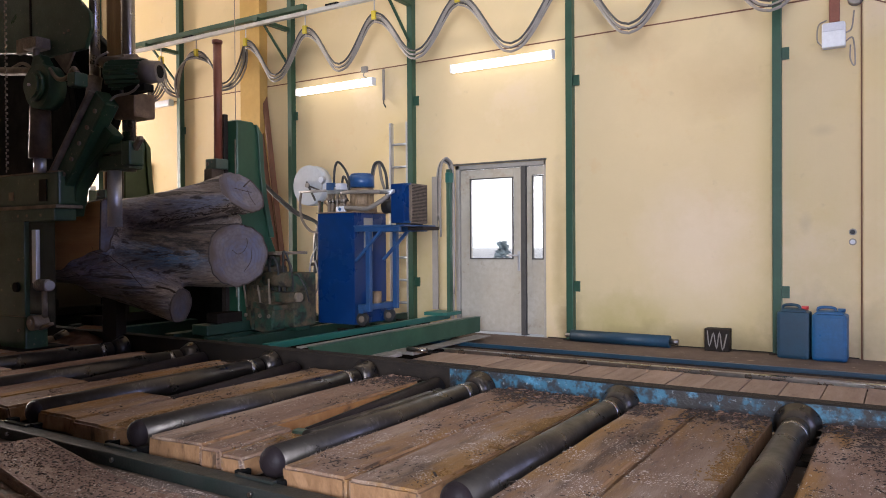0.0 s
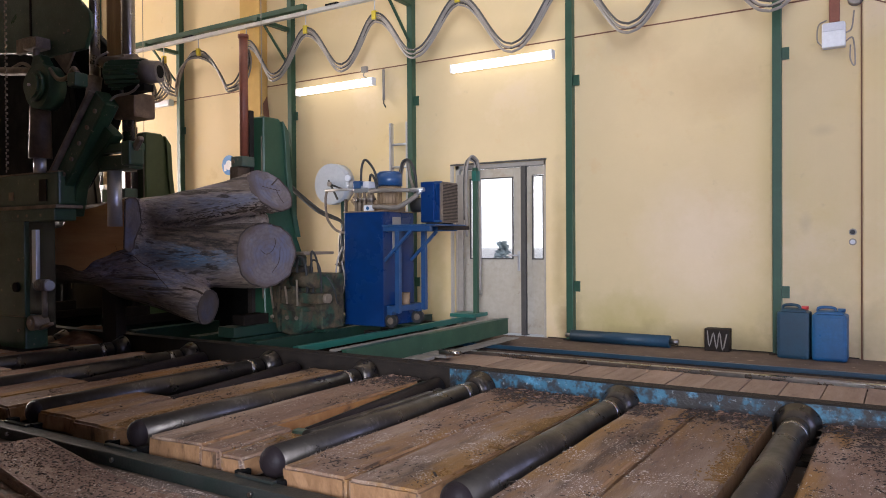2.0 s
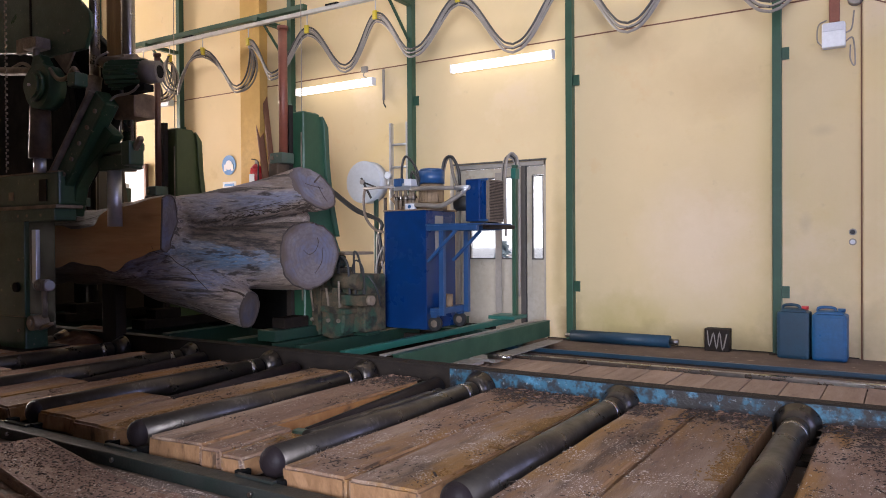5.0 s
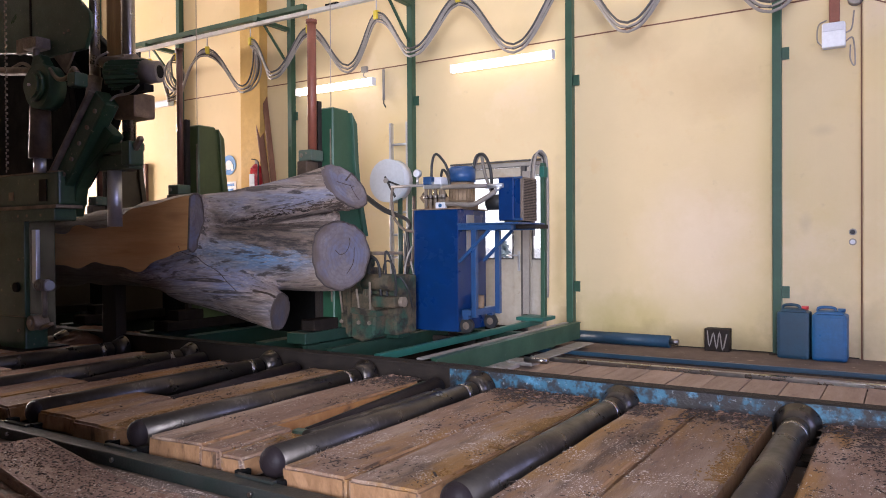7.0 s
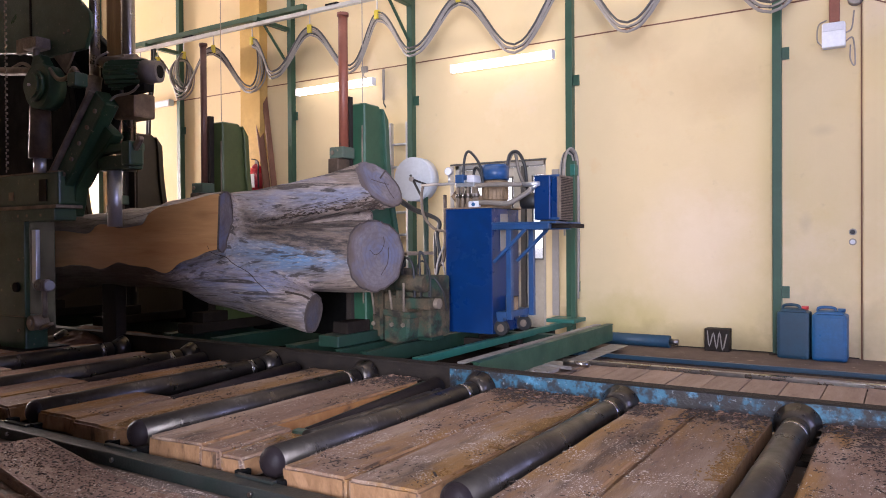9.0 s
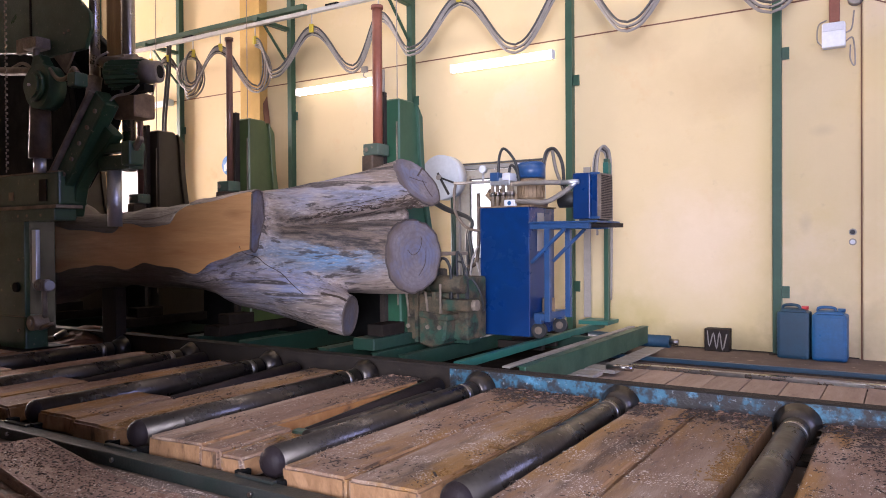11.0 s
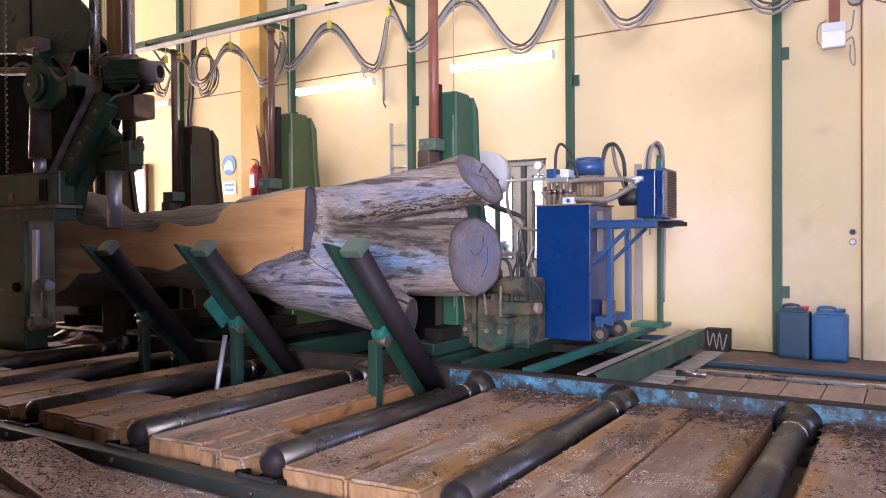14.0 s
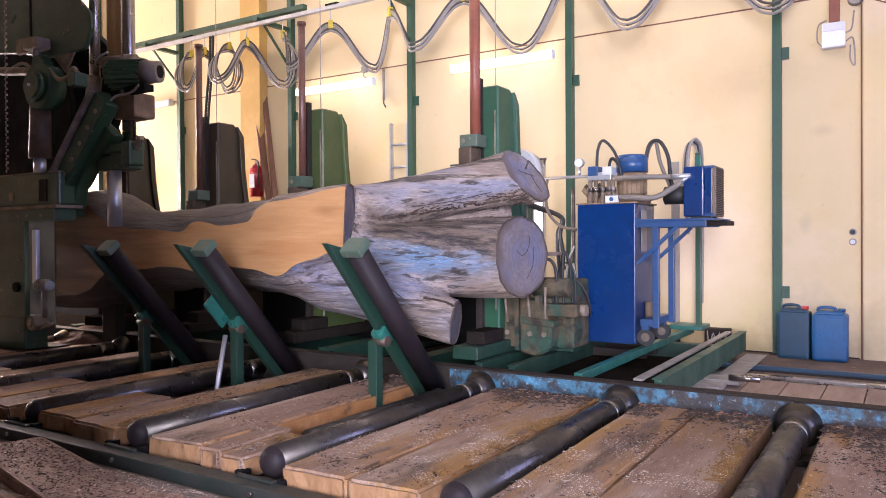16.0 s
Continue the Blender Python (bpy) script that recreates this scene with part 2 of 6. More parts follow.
def bark_material():
    m = mat("weathered_log_wood", (0.33, 0.25, 0.203), 0.75, vary=(0.18, 0.133, 0.11), scale=1.6, stretch=(0.6, 2.5, 2.5), bump=0.8, bump_scale=26,
            blots=(((1.65, 0.0, 0.56), (0.85, 1, 0.2), (0.09, 0.20, 0.34), 0.9), ((1.2, -0.2, 0.3), (0.6, 1, 0.14), (0.15, 0.2, 0.38), 0.8), ((1.5, 0.1, 1.12), (0.5, 1, 0.1), (0.17, 0.21, 0.36), 0.7),
                   ((0.7, -0.2, 0.45), (0.35, 1, 0.12), (0.16, 0.2, 0.36), 0.7)))
    for node in m.node_tree.nodes:
        if node.type == "BUMP":
            node.inputs["Distance"].default_value = 0.02
    n, l = m.node_tree.nodes, m.node_tree.links
    b = n["Principled BSDF"]
    col = b.inputs["Base Color"].links[0].from_socket
    co = n.new("ShaderNodeTexCoord")
    for stretch, scale, lo, hi, top, tint in (((0.5, 1.6, 1.6), 1.5, 0.53, 0.68, 0.6, (0.40, 0.30, 0.21)), ((0.35, 1.5, 1.5), 1.7, 0.54, 0.66, 0.5, (0.12, 0.2, 0.37)),
                                              ((0.35, 1.9, 1.9), 2.1, 0.54, 0.68, 0.65, (0.075, 0.05, 0.038)), ((0.5, 5.0, 5.0), 2.2, 0.57, 0.70, 0.6, (0.09, 0.065, 0.055)), ((3.0, 42.0, 42.0), 1.3, 0.44, 0.70, 0.55, (0.11, 0.085, 0.07)),
                                              ((0.5, 40.0, 40.0), 1.0, 0.57, 0.66, 0.75, (0.05, 0.036, 0.03)), ((1.2, 22.0, 22.0), 1.1, 0.56, 0.70, 0.4, (0.42, 0.34, 0.29)), ((0.25, 15.0, 15.0), 1.2, 0.58, 0.63, 0.85, (0.03, 0.022, 0.018)), ((9.0, 90.0, 90.0), 1.2, 0.56, 0.68, 0.35, (0.5, 0.43, 0.38))):
        mp = n.new("ShaderNodeMapping")
        mp.inputs["Scale"].default_value = stretch
        l.new(co.outputs["Object"], mp.inputs[0])
        t = n.new("ShaderNodeTexNoise")
        t.inputs["Scale"].default_value, t.inputs["Detail"].default_value = scale, 6
        l.new(mp.outputs[0], t.inputs["Vector"])
        r = n.new("ShaderNodeMapRange")
        r.inputs[1].default_value, r.inputs[2].default_value, r.inputs[4].default_value = lo, hi, top
        l.new(t.outputs[0], r.inputs[0])
        x = n.new("ShaderNodeMix")
        x.data_type = "RGBA"
        l.new(r.outputs[0], x.inputs[0])
        l.new(col, x.inputs[6])
        x.inputs[7].default_value = (*tint, 1)
        col = x.outputs[2]
    # brown shaggy bark is left along the underside of the upper fork
    def band(way, lo0, lo1, hi0, hi1):
        off = n.new("ShaderNodeVectorMath")
        off.operation = "SUBTRACT"
        l.new(co.outputs["Object"], off.inputs[0])
        off.inputs[1].default_value = (1.16, 0.08, 0.93)
        dot = n.new("ShaderNodeVectorMath")
        dot.operation = "DOT_PRODUCT"
        l.new(off.outputs[0], dot.inputs[0])
        dot.inputs[1].default_value = way
        ragged = n.new("ShaderNodeMath")
        ragged.operation = "MULTIPLY_ADD"
        l.new(shag_fine.outputs[0], ragged.inputs[0])
        ragged.inputs[1].default_value = 0.22
        l.new(dot.outputs["Value"], ragged.inputs[2])
        ends = []
        for a, z in ((lo0, lo1), (hi0, hi1)):
            g = n.new("ShaderNodeMapRange")
            g.inputs[1].default_value, g.inputs[2].default_value = a + 0.11, z + 0.11
            l.new(ragged.outputs[0], g.inputs[0])
            ends.append(g.outputs[0])
        both = n.new("ShaderNodeMath")
        both.operation = "MULTIPLY"
        l.new(ends[0], both.inputs[0])
        l.new(ends[1], both.inputs[1])
        return both.outputs[0]

    def streaks(stretch, scale):
        mp = n.new("ShaderNodeMapping")
        mp.inputs["Scale"].default_value = stretch
        l.new(co.outputs["Object"], mp.inputs[0])
        t = n.new("ShaderNodeTexNoise")
        t.inputs["Scale"].default_value, t.inputs["Detail"].default_value, t.inputs["Roughness"].default_value = scale, 8, 0.7
        l.new(mp.outputs[0], t.inputs["Vector"])
        return t

    def blend(f, a, z):
        x = n.new("ShaderNodeMix")
        x.data_type = "RGBA"
        l.new(f, x.inputs[0])
        for i, c in ((6, a), (7, z)):
            if isinstance(c, tuple):
                x.inputs[i].default_value = c
            else:
                l.new(c, x.inputs[i])
        return x.outputs[2]

    shag_fine = streaks((1.5, 6.0, 6.0), 2.5)
    tone = n.new("ShaderNodeMapRange")
    tone.inputs[1].default_value, tone.inputs[2].default_value = 0.42, 0.60
    l.new(streaks((1.0, 9.0, 9.0), 3.0).outputs[0], tone.inputs[0])
    brown = blend(tone.outputs[0], (0.018, 0.012, 0.009, 1), (0.16, 0.115, 0.085, 1))
    cover = n.new("ShaderNodeMath")
    cover.operation = "MULTIPLY"
    l.new(band((-0.155, -0.028, -0.987), 0.02, 0.07, 0.25, 0.22), cover.inputs[0])
    l.new(band((0.972, 0.188, 0.158), -0.10, 0.0, 1.2, 1.1), cover.inputs[1])
    most = n.new("ShaderNodeMath")
    most.operation = "MULTIPLY"
    l.new(cover.outputs[0], most.inputs[0])
    most.inputs[1].default_value = 0.92
    col = blend(most.outputs[0], col, brown)
    # fibres and long checks stand out in relief
    old = b.inputs["Normal"].links[0].from_socket
    for stretch, scale, strength, depth in (((0.7, 26.0, 26.0), 1.2, 0.7, 0.012), ((0.35, 9.0, 9.0), 1.3, 0.8, 0.03)):
        mp = n.new("ShaderNodeMapping")
        mp.inputs["Scale"].default_value = stretch
        l.new(co.outputs["Object"], mp.inputs[0])
        t = n.new("ShaderNodeTexNoise")
        t.inputs["Scale"].default_value, t.inputs["Detail"].default_value = scale, 7
        l.new(mp.outputs[0], t.inputs["Vector"])
        bp = n.new("ShaderNodeBump")
        bp.inputs["Strength"].default_value, bp.inputs["Distance"].default_value = strength, depth
        l.new(t.outputs[0], bp.inputs["Height"])
        l.new(old, bp.inputs["Normal"])
        old = bp.outputs[0]
    l.new(old, b.inputs["Normal"])
    # old black bark towards the butt
    sep = n.new("ShaderNodeSeparateXYZ")
    l.new(co.outputs["Object"], sep.inputs[0])
    shag = n.new("ShaderNodeTexNoise")
    shag.inputs["Scale"].default_value, shag.inputs["Detail"].default_value = 1.0, 8
    stretch = n.new("ShaderNodeMapping")
    stretch.inputs["Scale"].default_value = (1.2, 9, 9)
    l.new(co.outputs["Object"], stretch.inputs[0])
    l.new(stretch.outputs[0], shag.inputs["Vector"])
    add = n.new("ShaderNodeMath")
    add.operation = "MULTIPLY_ADD"
    l.new(shag.outputs[0], add.inputs[0])
    add.inputs[1].default_value = 3.6
    l.new(sep.outputs[0], add.inputs[2])
    r = n.new("ShaderNodeMapRange")
    l.new(add.outputs[0], r.inputs[0])
    r.inputs[1].default_value, r.inputs[2].default_value, r.inputs[3].default_value, r.inputs[4].default_value = 2.5, 1.9, 0.0, 0.85
    x = n.new("ShaderNodeMix")
    x.data_type = "RGBA"
    l.new(r.outputs[0], x.inputs[0])
    l.new(col, x.inputs[6])
    x.inputs[7].default_value = (0.045, 0.033, 0.027, 1)
    l.new(x.outputs[2], b.inputs["Base Color"])
    return m


M["knee_teal"] = mat("bluish_green_paint", (0.022, 0.085, 0.045), 0.42, vary=(0.018, 0.058, 0.03), scale=2.5, spots=(0.09, 0.08, 0.05), spot_scale=16, spot_at=0.7, bump=0.1)
# darker brownish copy of the knee paint, with shade in its colour
M["knee_shaded"] = mat("shaded_green_paint", (0.05, 0.036, 0.018), 0.5, vary=(0.032, 0.022, 0.013), scale=2.5, spots=(0.09, 0.08, 0.05), spot_scale=16, spot_at=0.7, bump=0.1)
M["dial_grey"] = mat("pale_dial_enamel", (0.52, 0.55, 0.58), 0.4, amount=0.1, scale=3)
M["yard"] = mat("pale_concrete", (0.72, 0.71, 0.70), 0.9, amount=0.12, scale=0.4)
# matte black that puts the shade under log and carriage into colour
M["shade_black"] = mat("under_carriage_shade", (0.012, 0.01, 0.009), 1.0, spec=0.0, vary=(0.026, 0.02, 0.016), scale=6, bump=0.4, rough_vary=0.0)
M["old_dust"] = mat("old_sawdust", (0.17, 0.09, 0.06), 0.95, spec=0.1, vary=(0.09, 0.045, 0.03), scale=6, bump=0.8, bump_scale=60)
M["ochre_dust"] = mat("wet_ochre_sawdust", (0.22, 0.105, 0.018), 0.9, vary=(0.1, 0.05, 0.014), scale=8, bump=0)
M["plank_end"] = mat("brown_plank_end", (0.31, 0.165, 0.075), 0.8, vary=(0.18, 0.085, 0.035), scale=5, stretch=(2.5, 1, 1), bump=0.9, bump_scale=18, more=(((0.04, 0.022, 0.012), 5, 0.55, 0.85), ((0.36, 0.2, 0.09), 4, 0.58, 0.6)))
M["dark_bark"] = mat("shaggy_bark", (0.12, 0.08, 0.058), 0.9, vary=(0.045, 0.029, 0.021), scale=5, stretch=(0.35, 2.0, 2.0), bump=1.0, bump_scale=20,
                     more=(((0.016, 0.011, 0.009), 9, 0.50, 0.9), ((0.27, 0.21, 0.165), 16, 0.57, 0.75), ((0.014, 0.01, 0.008), 26, 0.58, 0.8)))
for node in M["dark_bark"].node_tree.nodes:
    if node.type == "BUMP":
        node.inputs["Distance"].default_value = 0.03
M["bark"] = bark_material()
# the first blot darkens the sawn face broadly towards the butt
M["sawn"] = mat("freshly_sawn_wood", (0.53, 0.29, 0.125), 0.62, vary=(0.38, 0.175, 0.06), scale=1.1, stretch=(0.4, 1, 4), bump=0.2, more=(((0.3, 0.11, 0.035), 2.2, 0.58, 0.6), ((0.6, 0.36, 0.17), 0.9, 0.55, 0.5), ((0.34, 0.15, 0.05), 11, 0.60, 0.5)),
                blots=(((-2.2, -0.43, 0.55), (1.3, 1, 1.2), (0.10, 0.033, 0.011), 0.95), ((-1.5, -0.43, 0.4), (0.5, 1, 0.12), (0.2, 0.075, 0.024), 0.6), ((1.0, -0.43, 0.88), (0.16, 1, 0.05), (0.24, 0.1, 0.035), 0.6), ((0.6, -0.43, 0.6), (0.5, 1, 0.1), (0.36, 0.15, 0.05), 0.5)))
def end_material(name, centre, rim, dark=1.0):
    """Weathered end grain: wavering year rings round the pith and a brown rim."""
    m = mat(name, (0.23 * dark, 0.195 * dark, 0.205 * dark), 0.85, vary=(0.13 * dark, 0.105 * dark, 0.11 * dark), scale=5, bump=0.7, bump_scale=24,
            more=(((0.07, 0.055, 0.05), 9, 0.60, 0.6), ((0.34 * dark, 0.31 * dark, 0.33 * dark), 4, 0.56, 0.6), ((0.13 * dark, 0.16 * dark, 0.28 * dark), 3, 0.48, 0.55)))
    n, l = m.node_tree.nodes, m.node_tree.links
    b = n["Principled BSDF"]
    col = b.inputs["Base Color"].links[0].from_socket
    co = n.new("ShaderNodeTexCoord")
    off = n.new("ShaderNodeVectorMath")
    off.operation = "SUBTRACT"
    l.new(co.outputs["Object"], off.inputs[0])
    off.inputs[1].default_value = centre
    ln = n.new("ShaderNodeVectorMath")
    ln.operation = "LENGTH"
    l.new(off.outputs[0], ln.inputs[0])
    t = n.new("ShaderNodeTexNoise")
    t.inputs["Scale"].default_value, t.inputs["Detail"].default_value = 5.0, 5
    l.new(co.outputs["Object"], t.inputs["Vector"])
    r = n.new("ShaderNodeMath")
    r.operation = "MULTIPLY_ADD"
    l.new(t.outputs[0], r.inputs[0])
    r.inputs[1].default_value = 0.13
    l.new(ln.outputs["Value"], r.inputs[2])
    k = n.new("ShaderNodeMath")
    k.operation = "MULTIPLY"
    l.new(r.outputs[0], k.inputs[0])
    k.inputs[1].default_value = 150.0
    w = n.new("ShaderNodeMath")
    w.operation = "SINE"
    l.new(k.outputs[0], w.inputs[0])
    for src, lo, hi, top, tint in ((w.outputs[0], 0.1, 1.0, 0.22, (0.07, 0.055, 0.05, 1)), (r.outputs[0], rim, rim + 0.07, 0.85, (0.085, 0.06, 0.045, 1))):
        g = n.new("ShaderNodeMapRange")
        g.inputs[1].default_value, g.inputs[2].default_value, g.inputs[4].default_value = lo, hi, top
        l.new(src, g.inputs[0])
        x = n.new("ShaderNodeMix")
        x.data_type = "RGBA"
        l.new(g.outputs[0], x.inputs[0])
        l.new(col, x.inputs[6])
        x.inputs[7].default_value = tint
        col = x.outputs[2]
    l.new(col, b.inputs["Base Color"])
    return m


M["end_lower"] = end_material("lower_fork_end_grain", (2.27, 0.3, 0.53), 0.315, 0.75)
M["end_upper"] = end_material("upper_fork_end_grain", (2.28, 0.35, 1.14), 0.23, 0.75)
M["end_stub"] = end_material("branch_stub_end_grain", (1.18, -0.35, 0.84), 0.26, 0.7)
M["end_root"] = end_material("root_end_grain", (1.94, -0.14, 0.06), 0.13, 0.45)
M["haze"] = mat("hazy_foliage", (0.30, 0.38, 0.42), 0.8, amount=0.3, scale=3)
M["rim"] = mat("dark_bark_rim", (0.085, 0.062, 0.055), 0.9, vary=(0.04, 0.029, 0.025), scale=12, bump=0.8)
g = bpy.data.materials.new("window_glass")
g.use_nodes = True
g.node_tree.nodes["Principled BSDF"].inputs["Transmission Weight"].default_value = 1.0
g.node_tree.nodes["Principled BSDF"].inputs["Roughness"].default_value = 0.02
M["glass"] = g


# ---------------------------------------------------------------- mesh helpers
def box(x0, x1, y0, y1, z0, z1, bevel=0.0, bm=None, turn=None):
    own = bmesh.new()
    bmesh.ops.create_cube(own, size=1, matrix=Matrix.Translation(((x0 + x1) / 2, (y0 + y1) / 2, (z0 + z1) / 2)) @ (turn or Matrix()) @ Matrix.Diagonal((x1 - x0, y1 - y0, z1 - z0, 1)))
    if bevel:
        bmesh.ops.bevel(own, geom=own.edges[:], offset=bevel, segments=2, affect="EDGES", profile=0.6)
    return join(bm, own)


def join(bm, own):
    if bm is None:
        return own
    data = bpy.data.meshes.new("tmp")
    own.to_mesh(data)
    own.free()
    bm.from_mesh(data)
    bpy.data.meshes.remove(data)
    return bm


def rod(a, z, r, r2=None, seg=16, bm=None):
    """A round bar from a to z."""
    a, z = Vector(a), Vector(z)
    own = bmesh.new()
    m = Matrix.Translation((a + z) / 2) @ (z - a).to_track_quat("Z", "Y").to_matrix().to_4x4()
    bmesh.ops.create_cone(own, cap_ends=True, segments=seg, radius1=r, radius2=r if r2 is None else r2, depth=(z - a).length, matrix=m)
    for f in own.faces:
        f.smooth = len(f.verts) == 4
    return join(bm, own)


def bar(a, z, w, d, bevel=0.004, bm=None, up=(0, 0, 1)):
    """A square bar from a to z, w wide across and d deep."""
    a, z = Vector(a), Vector(z)
    k = (z - a).normalized()
    s = k.cross(Vector(up)).normalized()
    u = s.cross(k)
    own = bmesh.new()
    m = Matrix((s, u, k)).transposed().to_4x4()
    bmesh.ops.create_cube(own, size=1, matrix=Matrix.Translation((a + z) / 2) @ m @ Matrix.Diagonal((w, d, (z - a).length, 1)))
    if bevel:
        bmesh.ops.bevel(own, geom=own.edges[:], offset=bevel, segments=1, affect="EDGES")
    return join(bm, own)


def spline(pts, n=8):
    pts = [Vector(p) for p in pts]
    ext = [pts[0] * 2 - pts[1]] + pts + [pts[-1] * 2 - pts[-2]]
    out = []
    for i in range(1, len(ext) - 2):
        p0, p1, p2, p3 = ext[i - 1:i + 3]
        for j in range(n):
            t = j / n
            out.append(0.5 * (2 * p1 + (p2 - p0) * t + (2 * p0 - 5 * p1 + 4 * p2 - p3) * t * t + (3 * p1 - p0 - 3 * p2 + p3) * t ** 3))
    return out + [pts[-1]]


def tube(pts, r, seg=8, bm=None, n=8, smooth=True):
    """A hose or cable along a smooth line."""
    path = spline(pts, n) if smooth else [Vector(p) for p in pts]
    own = bmesh.new()
    rings, side = [], None
    for i, p in enumerate(path):
        k = (path[min(i + 1, len(path) - 1)] - path[max(i - 1, 0)]).normalized()
        if side is None:
            side = k.cross(Vector((0.31, 0.87, 0.39))).normalized()
        side = (side - k * side.dot(k)).normalized()
        up = k.cross(side)
        rings.append([own.verts.new(p + r * (math.cos(a) * side + math.sin(a) * up)) for a in (2 * math.pi * j / seg for j in range(seg))])
    for a, z in zip(rings, rings[1:]):
        for j in range(seg):
            own.faces.new((a[j], a[(j + 1) % seg], z[(j + 1) % seg], z[j])).smooth = True
    own.faces.new(rings[0][::-1])
    own.faces.new(rings[-1])
    return join(bm, own)


def prism(outline, y0, y1, bevel=0.0, axis="y"):
    """A plate with an outline in x and z (axis y), or in y and z (axis x)."""
    own = bmesh.new()
    def at(p, d):
        return (p[0], d, p[1]) if axis == "y" else (d, p[0], p[1])
    a = [own.verts.new(at(p, y0)) for p in outline]
    z = [own.verts.new(at(p, y1)) for p in outline]
    own.faces.new(a)
    own.faces.new(z[::-1])
    for i in range(len(a)):
        own.faces.new((a[i - 1], a[i], z[i], z[i - 1]))
    bmesh.ops.recalc_face_normals(own, faces=own.faces[:])
    if bevel:
        bmesh.ops.bevel(own, geom=own.edges[:], offset=bevel, segments=1, affect="EDGES")
    return own


BASE = {}


def thing(name, at, label, category, group="", kind=""):
    """An empty at the thing's base; its parts are given in the place's own metres."""
    ob = new(name)
    ob.location = at
    ob.empty_display_size = 0.1
    BASE[ob] = Vector(at)
    return tagged(ob, label, category, group, kind)


def part(name, bm, material, parent=None, label=""):
    """Links a bmesh as one mesh object under a thing or under a part."""
    shift = BASE.get(parent, Vector((0, 0, 0)))
    data = bpy.data.meshes.new(name)
    if parent is not None:
        bm.transform(Matrix.Translation(-shift))
    bm.to_mesh(data)
    bm.free()
    data.materials.append(M[material] if isinstance(material, str) else material)
    ob = new(name, data)
    if parent is not None:
        ob.parent = parent
        BASE[ob] = shift
    return tagged(ob, label)


def structure(name, bm, material, label, category):
    return tagged(part(name, bm, material), label, category, kind="structure")


RIDERS = []      # what stands on the log carriage and rides with it

# ---------------------------------------------------------------- the hall
YW = 8.06          # face of the long wall
ZD = 0.147         # top of the deck planks


def hall():
    fl = box(-18, 6, -5, 2.8, -0.2, 0.0)
    box(-18, 6, 4.45, 8.06, -0.2, 0.0, bm=fl)
    box(-18, -7.6, 2.8, 4.45, -0.2, 0.0, bm=fl)
    box(-2.62, 6, 2.8, 4.45, -0.2, 0.0, bm=fl)
    box(-7.7, -2.5, 2.7, 4.55, -1.3, -1.2, bm=fl)      # bottom of the pit under the tilting arms
    for q in ((-7.7, -7.6, 2.7, 4.55), (-2.62, -2.52, 2.7, 4.55), (-7.6, -2.62, 2.7, 2.8), (-7.6, -2.62, 4.45, 4.55)):
        box(*q, -1.2, -0.2, bm=fl)
    floor = structure("floor", fl, "floor", "brown dusty workshop floor of worn concrete", "floor")
    ground = structure("ground", box(-400, 400, 8.4, 800, -0.5, -0.15), "yard", "pale dry yard outside the glazed door", "ground")
    # long wall, with the opening of the glazed door
    d0, d1, dh = -4.88, -3.62, 2.10
    w = box(-18, d0, YW, YW + 0.3, 0, 6)
    box(d1, 6, YW, YW + 0.3, 0, 6, bm=w)
    box(d0, d1, YW, YW + 0.3, dh, 6, bm=w)
    structure("wall_north", w, "wall", "long cream-yellow plastered wall with brown stains", "wall")
    ww = box(-18.3, -18, -5, 4.7, 0, 6)
    box(-18.3, -18, 7.4, 8.4, 0, 6, bm=ww)
    box(-18.3, -18, 4.7, 7.4, 4.2, 6, bm=ww)
    structure("wall_west", ww, "wall", "cream plastered end wall", "wall")
    # unseen south and east walls, with openings made up for the lamps
    s = box(-18, 0.8, -5.3, -5, 0, 6)
    box(3.6, 6, -5.3, -5, 0, 6, bm=s)
    box(0.8, 3.6, -5.3, -5, 4.3, 6, bm=s)
    structure("wall_south", s, "unseen_dark", "unseen dark wall with an opening for the south lamp", "wall")
    e = box(6, 6.3, -5, 1.0, 0, 6)
    box(6, 6.3, 5.4, 8.4, 0, 6, bm=e)
    box(6, 6.3, 1.0, 5.4, 4.3, 6, bm=e)
    structure("wall_east", e, "unseen_dark", "unseen dark wall with an opening for the east lamp", "wall")
    # thin black sheet paints the carriage's shade onto the floor
    structure("floor_stain", box(-16, -2.0, 4.66, 6.3, 0.001, 0.005), "shade_black", "black sheet on the floor as shade under the carriage", "floor")
    # two added walls out of view cut the south lamp's light
    structure("wall_inner", box(-18, -2.15, 0.6, 0.85, 0, 6), "unseen_dark", "unseen wall added to keep light off the left side", "wall")
    structure("wall_passage", box(1.45, 6, -1.2, -1.0, 0, 6), "unseen_dark", "unseen wall added to keep light off the right side", "wall")
    c = box(-18.3, 6.3, -5.3, 8.4, 6, 6.2)
    structure("ceiling", c, "ceiling", "pale painted workshop ceiling", "ceiling")
    # joint between the wall panels, and the shallow pier
    structure("trim", box(-18, -0.39, YW - 0.004, YW, 3.475, 3.49), "lumber", "thin dark joint along the wall panels", "wall joint")
    structure("trim", box(-0.378, -0.364, YW - 0.012, YW, 0, 6), "lumber", "dark upright joint in the plastered wall", "wall joint")
    structure("wall_pier", box(-8.56, -8.15, YW - 0.16, YW, 0, 6, 0.006), "pier", "ochre plastered pier standing out of the wall", "pier")
    structure("trim", box(-0.355, 6, YW - 0.03, YW, 0, 5.9, 0.004), "wall", "plain cream wall panel beside the joint", "wall panel")
